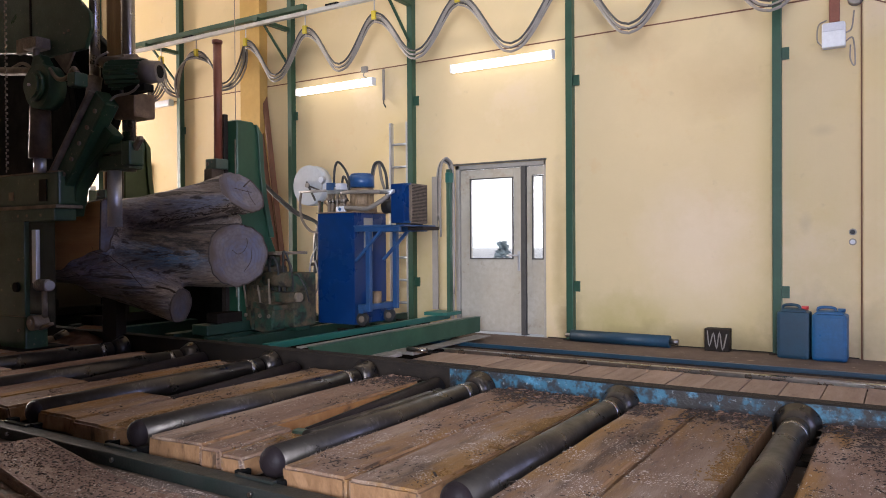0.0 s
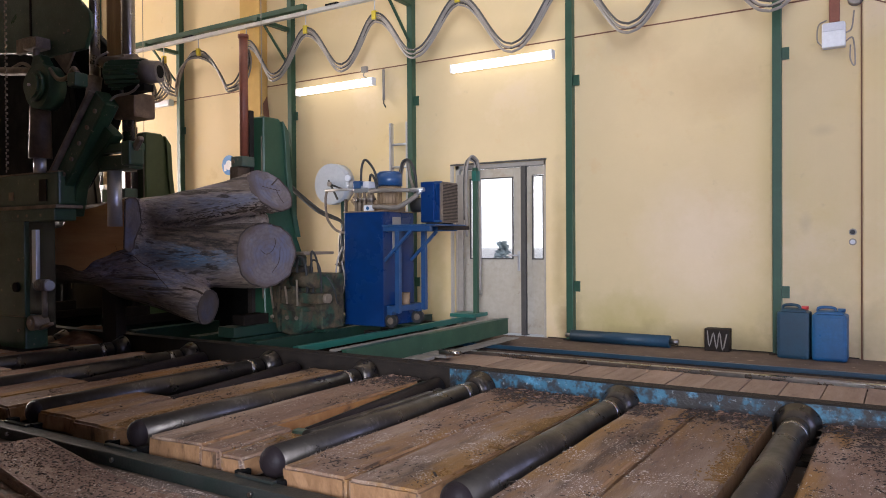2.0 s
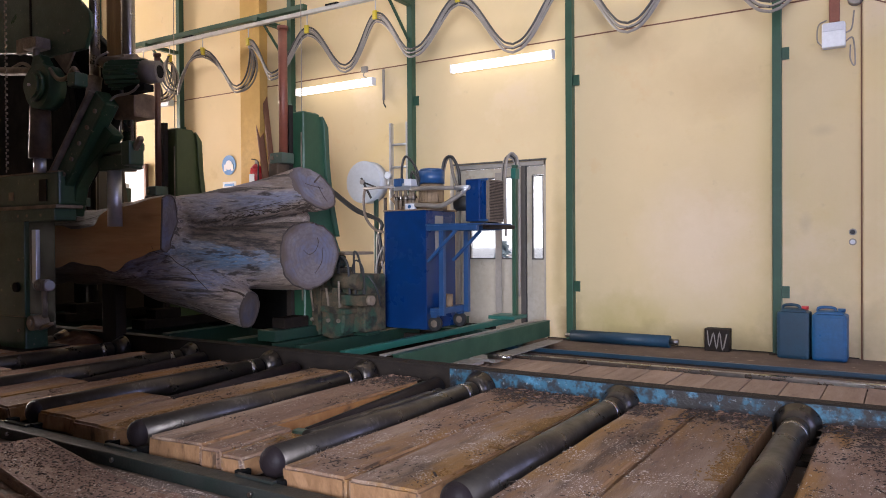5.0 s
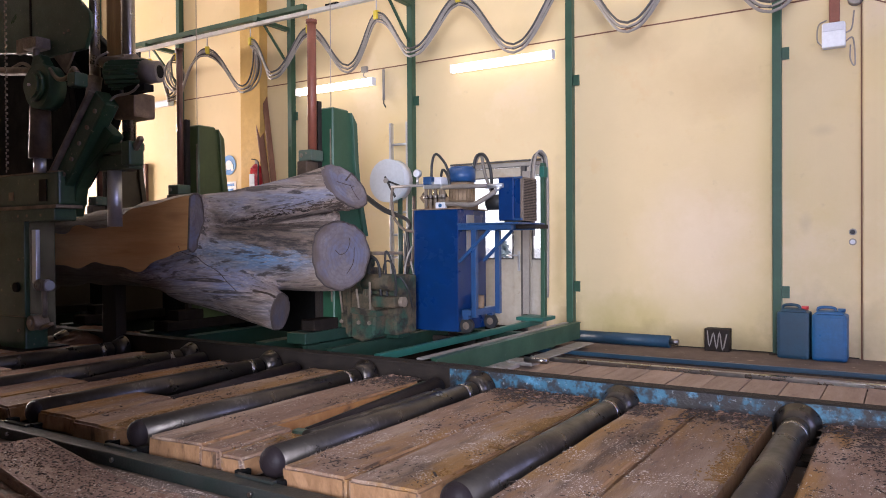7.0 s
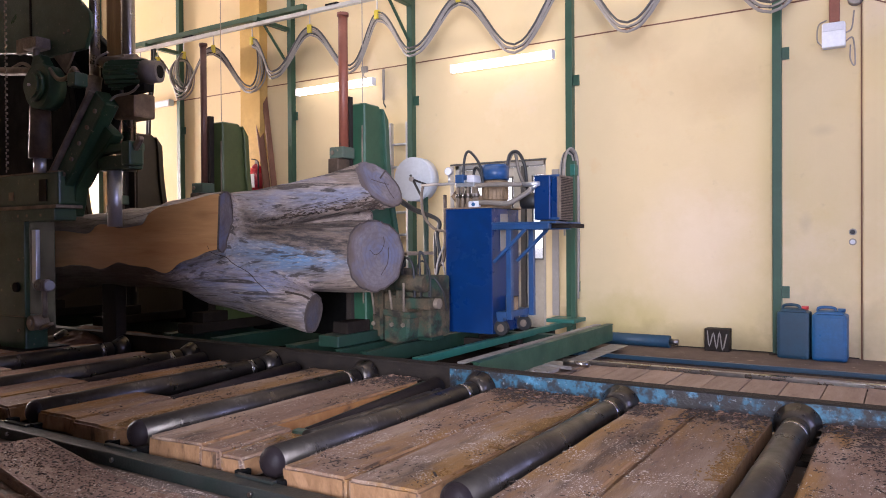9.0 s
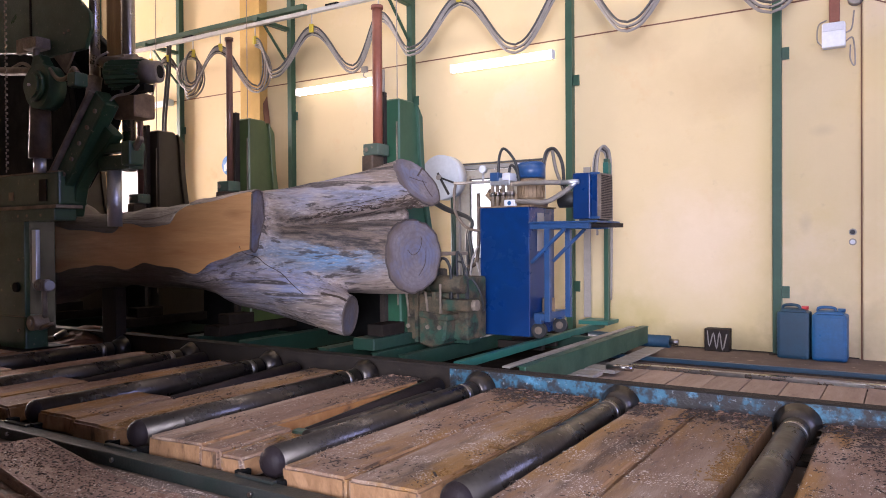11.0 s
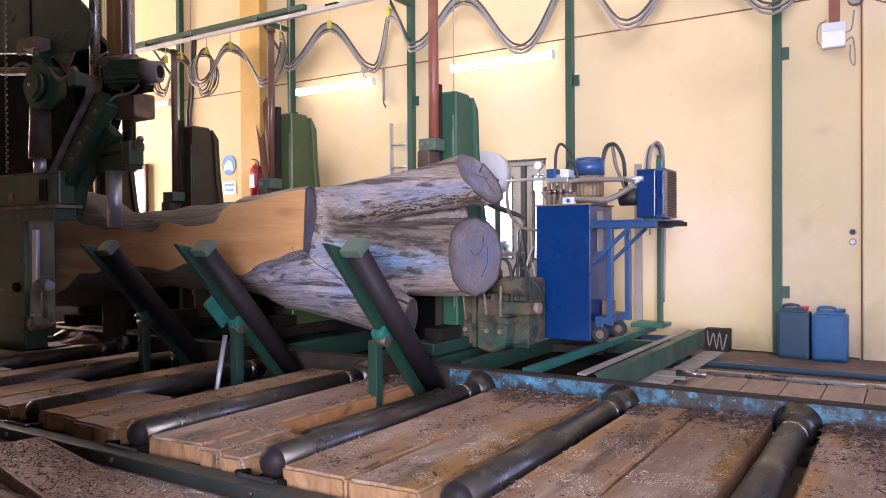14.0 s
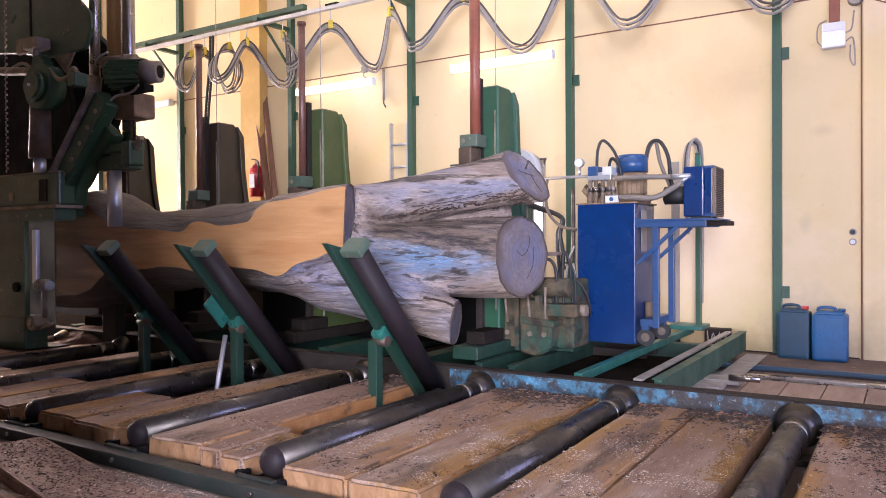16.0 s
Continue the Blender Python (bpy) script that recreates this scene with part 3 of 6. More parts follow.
    for x0, x1 in ((-18, -8.57), (-8.14, -4.9), (-3.6, -0.39)):
        structure("trim", box(x0, x1, YW - 0.006, YW, 0.0, 0.012), "grime", "dirt line at the foot of the wall", "wall base")


def glazed_door():
    d = thing("door_1", (-4.25, YW, 0), "stained grey glazed door with narrow side light, shut", "door", kind="structure")
    y0, y1 = YW + 0.06, YW + 0.12
    f = box(-4.88, -4.83, y0 - 0.03, y1 + 0.03, 0, 2.1, 0.004)
    box(-3.665, -3.62, y0 - 0.03, y1 + 0.03, 0, 2.1, 0.004, bm=f)
    box(-4.88, -3.62, y0 - 0.03, y1 + 0.03, 2.05, 2.1, 0.004, bm=f)
    part("frame", f, "alu", d)
    part("mullion", box(-3.965, -3.905, y0 - 0.03, y1 + 0.03, 0, 2.05, 0.004), "cable_dark", d, "dark mullion beside the leaf")
    leaf = box(-4.82, -4.685, y0, y1, 0.02, 2.04, 0.003)
    box(-4.075, -3.975, y0, y1, 0.02, 2.04, 0.003, bm=leaf)
    box(-4.685, -4.075, y0, y1, 1.93, 2.04, 0.003, bm=leaf)
    box(-4.685, -4.075, y0, y1, 0.02, 0.92, 0.003, bm=leaf)
    part("leaf", leaf, "door", d, "stained pale grey lower panel and rails")
    side = box(-3.895, -3.825, y0, y1, 0.02, 2.04, 0.003)
    box(-3.825, -3.67, y0, y1, 1.94, 2.04, 0.003, bm=side)
    box(-3.825, -3.67, y0, y1, 0.02, 0.92, 0.003, bm=side)
    part("side_panel", side, "door", d)
    part("kick_plate", box(-4.66, -4.09, y0 - 0.004, y0, 0.03, 0.16, 0.001), "door", d)
    for x0, x1 in ((-4.685, -4.075), (-3.825, -3.67)):
        g0 = box(x0, x0 + 0.016, y0 - 0.012, y0, 0.92, 1.93)
        box(x1 - 0.016, x1, y0 - 0.012, y0, 0.92, 1.93, bm=g0)
        box(x0, x1, y0 - 0.012, y0 - 0.001, 0.92, 0.935, bm=g0)
        box(x0, x1, y0 - 0.012, y0 - 0.001, 1.915, 1.93, bm=g0)
        part("glazing_bead", g0, "cable_dark", d)
        p = part("pane", box(x0 + 0.005, x1 - 0.005, y0 + 0.025, y0 + 0.031, 0.93, 1.92), "glass", d)
        p.visible_shadow = False
    h = box(-4.02, -3.99, y0 - 0.012, y0, 0.78, 1.02, 0.004)
    rod((-4.005, y0, 0.97), (-4.005, y0 - 0.06, 0.97), 0.01, bm=h)
    rod((-4.005, y0 - 0.055, 0.97), (-4.14, y0 - 0.055, 0.97), 0.01, bm=h)
    part("handle", h, "galv", d)
    part("lintel", box(-4.94, -3.61, YW - 0.008, YW, 2.1, 2.122, 0.002), "cable_dark", d)
    part("door_jamb", box(-4.93, -4.885, YW - 0.02, YW, 0, 2.1, 0.004), "alu", d)


def side_door():
    d = thing("door_2", (-11.5, YW, 0), "pale blue-grey metal door, shut", "door", kind="structure")
    part("leaf", box(-12.0, -11.03, YW - 0.05, YW - 0.004, 0.0, 2.42, 0.004), "unlit", d)
    for x in (-12.05, -11.03):
        part("frame", box(x, x + 0.05, YW - 0.06, YW - 0.004, 0.0, 2.5, 0.004), "lumber", d)
    part("frame_head", box(-12.0, -11.03, YW - 0.06, YW - 0.004, 2.42, 2.5, 0.004), "lumber", d)
    part("handle", box(-11.16, -11.12, YW - 0.09, YW - 0.05, 1.0, 1.14, 0.006), "hose", d)


def yard():
    bd = bpy.data.materials.new("hazy_sky")
    bd.use_nodes = True
    e = bd.node_tree.nodes["Principled BSDF"]
    e.inputs["Base Color"].default_value = (0, 0, 0, 1)
    e.inputs["Emission Color"].default_value = (0.93, 0.96, 1.0, 1)
    e.inputs["Emission Strength"].default_value = 2.2
    structure("backdrop", box(-120, 80, 120, 121, -1, 70), bd, "bright hazy sky over the yard", "sky")
    bl = thing("yard_fence", (-14.3, 26, -0.15), "low pale fence far across the yard", "fence")
    for i in range(9):
        part("post", box(-15.6 + i * 0.3, -15.56 + i * 0.3, 26, 26.06, -0.15, 0.5), "unlit", bl)
    part("rail", box(-15.6, -13.1, 25.99, 26.03, 0.3, 0.38), "unlit", bl)
    # what shows through the glass
    t = thing("tree", (-15.6, 30, -0.15), "small blue-grey tree far out in the yard", "tree")
    part("trunk", rod((-15.6, 30, -0.15), (-15.6, 30, 0.9), 0.07, 0.03), "lumber", t)
    rnd = random.Random(4)
    c = bmesh.new()
    for i in range(260):
        a, r, z = rnd.uniform(0, 6.28), rnd.uniform(0, 0.25) ** 0.7, rnd.uniform(0.0, 1.35)
        r *= 0.6 if z > 0.9 else 1
        bmesh.ops.create_grid(c, x_segments=1, y_segments=1, size=0.07,
                              matrix=Matrix.Translation((-15.6 + r * math.cos(a), 30 + r * math.sin(a), z * 0.8)) @ Euler((rnd.uniform(0, 3), rnd.uniform(0, 3), 0)).to_matrix().to_4x4())
    part("crown", c, "haze", t)


def wall_posts():
    p = thing("steel_post", (-1.1, YW, 0), "tall green painted steel channel fixed to the wall", "post", "posts along the wall")
    part("upright", box(-1.14, -1.06, YW - 0.09, YW, 0, 5.9, 0.004), "post", p)
    for z in (0.62, 2.98):
        part("lug", box(-1.06, -0.99, YW - 0.05, YW - 0.03, z - 0.06, z + 0.06, 0.003), "post", p)
    part("foot_plate", box(-1.17, -1.03, YW - 0.12, YW, 0, 0.012, 0.002), "grime", p)
    for x in (-3.29, -5.5, -7.62, -10.08, -12.3):
        copy_thing(p, Matrix.Translation((x, YW, 0)))


def batten_light(x0, x1, z, lit):
    f = thing("fluorescent_light", ((x0 + x1) / 2, YW, z - 0.05), "lit white fluorescent batten light on the wall" if lit else "unlit white fluorescent batten light on the wall", "light", "batten lights")
    part("housing", box(x0 + 0.03, x1 - 0.03, YW - 0.05, YW, z - 0.03, z + 0.05, 0.006), "white", f)
    part("diffuser", box(x0, x1, YW - 0.13, YW - 0.05, z - 0.05, z + 0.05, 0.02), "tube" if lit else "unlit", f, "milky diffuser")
    for x in (x0, x1):
        part("end_cap", box(x - 0.008, x + 0.012, YW - 0.135, YW - 0.04, z - 0.054, z + 0.054, 0.01), "white", f)
    return f


def lights():
    batten_light(-4.85, -3.485, 3.305, True)
    batten_light(-7.46, -6.09, 3.305, True)
    batten_light(-11.4, -10.27, 3.455, False)
    b = thing("junction_box", (-6.28, YW, 3.45), "small grey junction box with a short cable", "junction box")
    part("box_body", box(-6.33, -6.24, YW - 0.05, YW, 3.46, 3.54, 0.006), "cable", b)
    part("lead", tube([(-6.29, YW - 0.03, 3.46), (-6.31, YW - 0.02, 3.42), (-6.26, YW - 0.02, 3.38)], 0.008), "cable", b)
    c = thing("conduit", (-5.97, YW, 2.98), "short grey plastic conduit with a loose dark cable end", "conduit")
    part("pipe", rod((-5.97, YW - 0.02, 3.05), (-5.97, YW - 0.02, 3.46), 0.018), "cable", c)
    part("cable_end", tube([(-5.97, YW - 0.02, 3.06), (-5.96, YW - 0.03, 3.0), (-5.93, YW - 0.03, 2.95)], 0.009), "hose", c)
    s = thing("switch_box", (-0.6, YW, 2.95), "white wall switch box with looped grey cables", "switch box")
    part("box_body", box(-0.7, -0.5, YW - 0.1, YW, 2.97, 3.2, 0.012), "white", s)
    part("cover", box(-0.69, -0.51, YW - 0.115, YW - 0.1, 3.12, 3.2, 0.006), "unlit", s)
    part("riser", box(-0.64, -0.55, YW - 0.05, YW - 0.002, 3.22, 4.2, 0.006), "rust", s, "rusty brown riser strip")
    for k, pts in enumerate(([(-0.5, YW - 0.05, 3.02), (-0.44, YW - 0.06, 3.04), (-0.42, YW - 0.06, 2.85), (-0.43, YW - 0.06, 2.78), (-0.46, YW - 0.06, 2.85), (-0.46, YW - 0.06, 2.98)],
                             [(-0.7, YW - 0.05, 3.0), (-0.74, YW - 0.06, 3.06), (-0.73, YW - 0.06, 3.2), (-0.66, YW - 0.06, 3.24)],
                             [(-0.5, YW - 0.05, 3.1), (-0.45, YW - 0.05, 3.14), (-0.43, YW - 0.05, 3.3)])):
        part("cable_loop", tube(pts, 0.007), "cable", s)
    part("wire", tube([(-0.36, YW - 0.04, 3.42), (-0.1, YW - 0.035, 3.3), (0.2, YW - 0.035, 3.16)], 0.006), "lumber", s)
    a = thing("alarm_bell", (-0.42, YW, 3.38), "small grey round alarm bell", "bell")
    part("gong", rod((-0.42, YW, 3.42), (-0.42, YW - 0.07, 3.42), 0.07, 0.06), "cable", a)
    for z, m, n in ((1.21, "hose", "black"), (1.115, "unlit", "white")):
        k = thing("wall_switch", (-0.445, YW, z - 0.03), "round %s push switch on the wall" % n, "switch")
        part("rim", rod((-0.445, YW, z), (-0.445, YW - 0.02, z), 0.033, seg=20), "cable", k)
        part("knob", rod((-0.445, YW - 0.02, z), (-0.445, YW - 0.032, z), 0.022, seg=20), m, k)


def wall_things():
    # mandatory sign, extinguisher, leaning planks, ladder
    s = thing("safety_sign", (-9.0, YW, 2.0), "round blue ear protection sign over a white notice", "sign")
    part("disc", rod((-9.0, YW, 2.36), (-9.0, YW - 0.006, 2.36), 0.155, seg=32), "sign_blue", s)
    part("pictogram", rod((-9.0, YW - 0.006, 2.36), (-9.0, YW - 0.008, 2.36), 0.075, seg=24), "white", s)
    for x in (-9.075, -8.925):
        part("ear_cup", box(x - 0.025, x + 0.025, YW - 0.01, YW - 0.0085, 2.27, 2.37, 0.0005), "white", s)
    part("notice", box(-9.14, -8.84, YW - 0.006, YW, 1.9, 2.1, 0.001), "white", s)
    for z, w in ((2.05, 0.11), (1.97, 0.09)):
        part("text_bar", box(-8.99 - w, -8.99 + w, YW - 0.009, YW - 0.0065, z - 0.02, z + 0.02), "sign_blue", s)
    e = thing("fire_extinguisher", (-8.13, 7.8, 1.8), "red fire extinguisher hanging on the wall", "extinguisher")
    part("bottle", join(rod((-8.13, 7.8, 1.82), (-8.13, 7.8, 2.24), 0.09, seg=24), rod((-8.13, 7.8, 2.24), (-8.13, 7.8, 2.3), 0.09, 0.035, seg=24)), "red", e)
    part("valve", rod((-8.13, 7.8, 2.3), (-8.13, 7.8, 2.36), 0.02), "cable", e)
    part("lever", bar((-8.11, 7.78, 2.36), (-8.18, 7.75, 2.375), 0.02, 0.015), "hose", e)
    part("hose", tube([(-8.1, 7.78, 2.33), (-8.03, 7.74, 2.3), (-8.03, 7.74, 2.1), (-8.04, 7.75, 1.95)], 0.012), "hose", e)
    part("wall_label", box(-8.18, -8.08, 7.705, 7.712, 1.95, 2.15), "white", e)
    for x, y, top, w, n in ((-8.2, 7.98, 3.42, 0.08, "long"), (-8.22, 7.9, 2.9, 0.10, "shorter")):
        p = thing("leaning_plank", (x + 0.9, y - 0.38, 0), "%s brown plank leaning on the wall" % n, "plank", "leaning planks")
        part("board", bar((x + 0.9, y - 0.38, 0.0), (x, y + 0.05, top), w, 0.03, 0.004), "lumber", p)
    l = thing("ladder", (-5.7, 8.02, 0), "aluminium ladder standing flat against the wall", "ladder")
    for x in (-5.835, -5.565):
        part("stile", box(x - 0.018, x + 0.018, 7.99, 8.05, 0, 2.72, 0.004), "galv", l)
        part("foot_cap", box(x - 0.021, x + 0.021, 7.985, 8.053, 0, 0.05, 0.004), "hose", l)
    for i in range(9):
        part("rung", rod((-5.83, 8.02, 0.04 + 0.299 * i), (-5.57, 8.02, 0.04 + 0.299 * i), 0.017, seg=10), "galv", l)
    t = thing("steel_tube", (-2.7, 7.9, 0), "dark blue steel tube lying along the wall", "tube")
    part("barrel", rod((-3.25, 7.93, 0.065), (-2.14, 7.93, 0.065), 0.065, seg=24), "can_dark", t)
    part("spigot", rod((-2.14, 7.93, 0.065), (-2.05, 7.93, 0.065), 0.03), "steel", t)
    part("spigot", rod((-3.32, 7.93, 0.065), (-3.25, 7.93, 0.065), 0.025), "steel", t)
    w = thing("wood_block", (-1.66, 7.9, 0), "dark square block with pale zigzag chalk marks", "block")
    part("block", box(-1.78, -1.54, 7.9, 8.05, 0, 0.23, 0.006), "grime", w)
    part("chalk_mark", tube([(-1.75, 7.897, 0.21), (-1.73, 7.897, 0.05), (-1.69, 7.897, 0.19), (-1.66, 7.897, 0.03), (-1.63, 7.897, 0.2), (-1.6, 7.897, 0.02), (-1.56, 7.897, 0.18)], 0.006, n=4), "cable", w)


def canister(x, y, w, d, h, m, cap, label):
    c = thing("jerrycan", (x, y, 0), label, "jerrycan", "jerrycans by the wall")
    b = box(x - w / 2, x + w / 2, y - d / 2, y + d / 2, 0, h * 0.9, 0.035)
    part("body", b, m, c)
    sh = prism([(x - w / 2 + 0.02, h * 0.88), (x + w / 2 - 0.02, h * 0.88), (x + w / 2 - 0.05, h * 0.95), (x - w / 2 + 0.04, h * 0.95)], y - d / 2 + 0.03, y + d / 2 - 0.03, 0.012)
    part("shoulder", sh, m, c)
    part("carry_handle", tube([(x - w * 0.36, y, h * 0.93), (x - w * 0.32, y, h * 1.0), (x - w * 0.1, y, h * 1.02), (x + w * 0.12, y, h * 1.0), (x + w * 0.16, y, h * 0.93)], 0.014), m, c)
    part("cap", rod((x + w * 0.32, y, h * 0.94), (x + w * 0.32, y, h * 1.0), 0.032, seg=20), cap, c)


def rails_and_boards():
    # the far rail's blue is the sky's reflection put into its colour
    for y, w, m, n in ((6.44, 0.07, "grime", "flat worn steel rail let into the floor"), (6.92, 0.045, "can_dark", "dark round-topped rail on the floor, sky sheen coloured in blue")):
        r = thing("rail", (-3, y, 0), n, "rail", "carriage rails")
        part("head", box(-17, 5.8, y - w / 2, y + w / 2, 0.012, 0.05, 0.006), "steel" if w > 0.05 else m, r)
        part("web", box(-17, 5.8, y - w, y + w, 0.0, 0.014), "grime", r)
    b = thing("floor_boards", (-1.5, 5.5, 0), "worn pale boards laid across the floor beside the rail", "boards", kind="structure")
    first = None
    for i in range(30):
        x = -3.9 + i * 0.27
        if first is None:
            first = part("board", box(-0.131, 0.131, -0.9, 0.9, 0, 0.02, 0.004), "board")
        ob = first if i == 0 else new("board", first.data)
        ob.parent = b
        ob.location = (x + 1.5, -0.02 + 0.012 * math.sin(i * 7.3), 0.0015 * (i % 3))


# ---------------------------------------------------------------- roller deck
ROLLERS = [-0.51 - 1.0 * i for i in range(-2, 8)]
SPIN = []


def dome(x, y, z, r, d):
    own = bmesh.new()
    bmesh.ops.create_uvsphere(own, u_segments=28, v_segments=14, radius=1)
    bmesh.ops.delete(own, geom=[v for v in own.verts if v.co.z > 0.01], context="VERTS")
    for v in own.verts:
        v.co = Vector((x + v.co.x * r, y + v.co.z * d, z + v.co.y * r))
    for f in own.faces:
        f.smooth = True
    bmesh.ops.recalc_face_normals(own, faces=own.faces[:])
    return own


def roller(x):
    r = thing("deck_roller", (x, 3.4, ZD - 0.025), "dark worn steel conveyor roller with flared end", "roller", "deck rollers")
    z = ZD - 0.025
    part("barrel", rod((x, 2.50, z), (x, 4.33, z), 0.075, seg=32), "roller", r)
    for y in (4.2,):
        part("worn_band", rod((x, y, z), (x, y + 0.05, z), 0.0758, seg=32), "steel", r, "bright worn band")
    part("flared_flange", rod((x, 4.36, z), (x, 4.47, z), 0.075, 0.125, seg=32), "roller", r)
    part("collar", rod((x, 4.33, z), (x, 4.36, z), 0.06, seg=24), "black", r)
    part("front_cap", dome(x, 2.50, z, 0.075, 0.055), "oiled", r)
    part("shaft", rod((x, 4.47, z), (x, 4.53, z), 0.04), "black", r)
    SPIN.append(r)


def plank(deck, x0, x1, y0, y1, top=ZD, th=0.11, rnd=random.Random(9)):
    """One thick worn plank of the deck, with uneven ends and softened edges."""
    x0, x1 = x0 + 0.006, x1 - 0.006
    own = bmesh.new()
    bmesh.ops.create_cube(own, size=1, matrix=Matrix.Translation(((x0 + x1) / 2, (y0 + y1) / 2, top - th / 2)) @ Matrix.Diagonal((x1 - x0, y1 - y0, th, 1)))
    bmesh.ops.subdivide_edges(own, edges=[e for e in own.edges if abs((e.verts[0].co - e.verts[1].co).y) > 0.3], cuts=7)
    bmesh.ops.subdivide_edges(own, edges=[e for e in own.edges if abs((e.verts[0].co - e.verts[1].co).x) > 0.1 and abs((e.verts[0].co - e.verts[1].co).y) < 0.01], cuts=5)
    bmesh.ops.bevel(own, geom=[e for e in own.edges if e.calc_face_angle(0) > 0.5], offset=0.014, segments=2, affect="EDGES")
    off = rnd.uniform(0, 50)
    for v in own.verts:
        q = noise.noise_vector(v.co * 2.5 + Vector((off, 0, 0)))
        k = noise.noise_vector(v.co * 11 + Vector((off, 3, 0)))
        w = 1.0 if v.co.y < y0 + 0.03 else 0.3
        v.co += Vector((q.x * 0.006, q.y * 0.02 + k.y * 0.012 * w, q.z * 0.004 + k.z * 0.005 * w))
    own.normal_update()
    for f in own.faces:
        f.material_index = 1 if (f.normal.y < -0.75 or abs(f.normal.x) > 0.75) and f.calc_area() > 0.0015 else 0
    ob = part("plank", own, "plank", deck)
    ob.data.materials.append(M["plank_end"])      # sawn ends stay redder
    return ob


def deck():
    d = thing("roller_deck", (-3, 3.5, 0), "heavy timber roller deck with worn brown planks", "deck", kind="structure")
    f, b = 2.43, 4.5
    part("front_beam", box(-8.2, 2.0, f - 0.13, f - 0.03, 0.0, 0.07, 0.006), "black_green", d, "black-green steel edge beam")
    part("back_beam", box(-2.8, 2.0, 4.54, 4.62, 0.05, 0.235, 0.006), "beam", d, "chipped blue steel edge beam")
    part("back_beam", box(-8.2, -2.8, 4.54, 4.62, 0.05, 0.235, 0.006), "grime", d, "black oily edge beam")
    part("beam_flange", box(-8.2, -2.6, 4.52, 4.645, 0.235, 0.25, 0.003), "grime", d)
    part("beam_flange", box(-2.6, 2.0, 4.53, 4.635, 0.235, 0.246, 0.003), "grime", d)
    part("bearer", box(-8.2, 2.0, 2.6, 2.75, 0.0, 0.03), "grime", d)
    part("bearer", box(-8.2, 2.0, 4.1, 4.25, 0.0, 0.03), "grime", d)
    for x0, x1 in ((-0.385, -0.005), (0.0, 0.37), (0.61, 1.0), (1.0, 1.38), (-1.035, -0.635), (-1.40, -1.042), (-2.01, -1.64), (-2.39, -2.018)):
        plank(d, x0, x1, f, b - 0.03)
    # bays with slots for the tilting arms
    plank(d, -3.36, -2.96, f + 0.02, b - 0.1)
    plank(d, -2.95, -2.80, f + 0.01, 2.95)
    plank(d, -2.79, -2.63, f, 2.90, ZD - 0.01)
    plank(d, -4.02, -3.62, f, b - 0.06)
    plank(d, -4.42, -4.03, f + 0.02, 3.15)
    plank(d, -5.02, -4.68, f, b - 0.2)
    plank(d, -5.42, -5.03, f, 3.2)
    plank(d, -6.05, -5.66, f, b - 0.2)
    plank(d, -6.42, -6.06, f, 3.2)
    plank(d, -7.0, -6.64, f, b - 0.1)
    plank(d, -7.4, -7.01, f, b - 0.1)
    for x0, y0 in ((-2.955, 2.96), (-4.03, 3.16), (-5.03, 3.2), (-6.06, 3.2)):
        part("slot_edge", box(x0, x0 + 0.02, y0, b - 0.12, 0.02, ZD - 0.008, 0.003), "fresh", d, "raw orange plank edge")
    for x in ROLLERS:
        for dx in (-0.13, 0.13):
            part("bracket", box(x + dx - 0.025, x + dx + 0.025, f - 0.03, f + 0.03, 0.035, 0.085, 0.004), "black", d)
        part("bolt", rod((x + 0.06, f - 0.13, 0.04), (x + 0.06, f - 0.142, 0.04), 0.012, seg=8), "steel", d)
        part("saddle", box(x - 0.12, x + 0.12, f - 0.06, f - 0.03, 0.07, 0.082, 0.003), "black_green", d)
    for x in ROLLERS:
        roller(x)
    p = thing("lifting_shaft", (-2.72, 3.6, 0.05), "thin bright steel shaft beside a roller in the deck", "shaft")
    part("shaft", rod((-2.67, 2.9, ZD - 0.02), (-2.67, 4.2, ZD - 0.02), 0.035, seg=20), "roller", p)


def strew(name, m, n, size, label, place, seed, z=ZD + 0.004, long=0.0):
    """Many small crumbs, each a low pyramid, where place() lets them lie."""
    rnd = random.Random(seed)
    verts, faces = [], []
    for i in range(n):
        spot = place(rnd)
        if spot is None:
            continue
        x, y = spot
        s, a = size * rnd.uniform(0.4, 1.2) * (2.6 if rnd.random() < 0.03 else 1), rnd.uniform(0, 6.3)
        k = len(verts)
        w = s * rnd.uniform(0.25, 0.8) * (1 - long)
        s *= 1 + 3 * long * rnd.random()
        for u, v in ((-s, -w), (s, -w), (s, w), (-s, w)):
            verts.append((x + u * math.cos(a) - v * math.sin(a), y + u * math.sin(a) + v * math.cos(a), z))
        verts.append((x, y, z + min(s, size) * rnd.uniform(0.3, 0.8)))
        faces += [(k, k + 1, k + 4), (k + 1, k + 2, k + 4), (k + 2, k + 3, k + 4), (k + 3, k, k + 4)]
    data = bpy.data.meshes.new(name)
    data.from_pydata(verts, [], faces)
    data.materials.append(M[m])
    tagged(new(name, data), label, "chips", kind="stuff")


def on_deck(x, y):
    if not 2.47 < y < 4.46 or not -5.0 < x < 0.9 or min(abs(x - r) for r in ROLLERS) < 0.13:
        return False
    return not (-2.97 < x < -2.6 and y > 2.85) and not (-4.45 < x < -4.02 and y > 3.1)


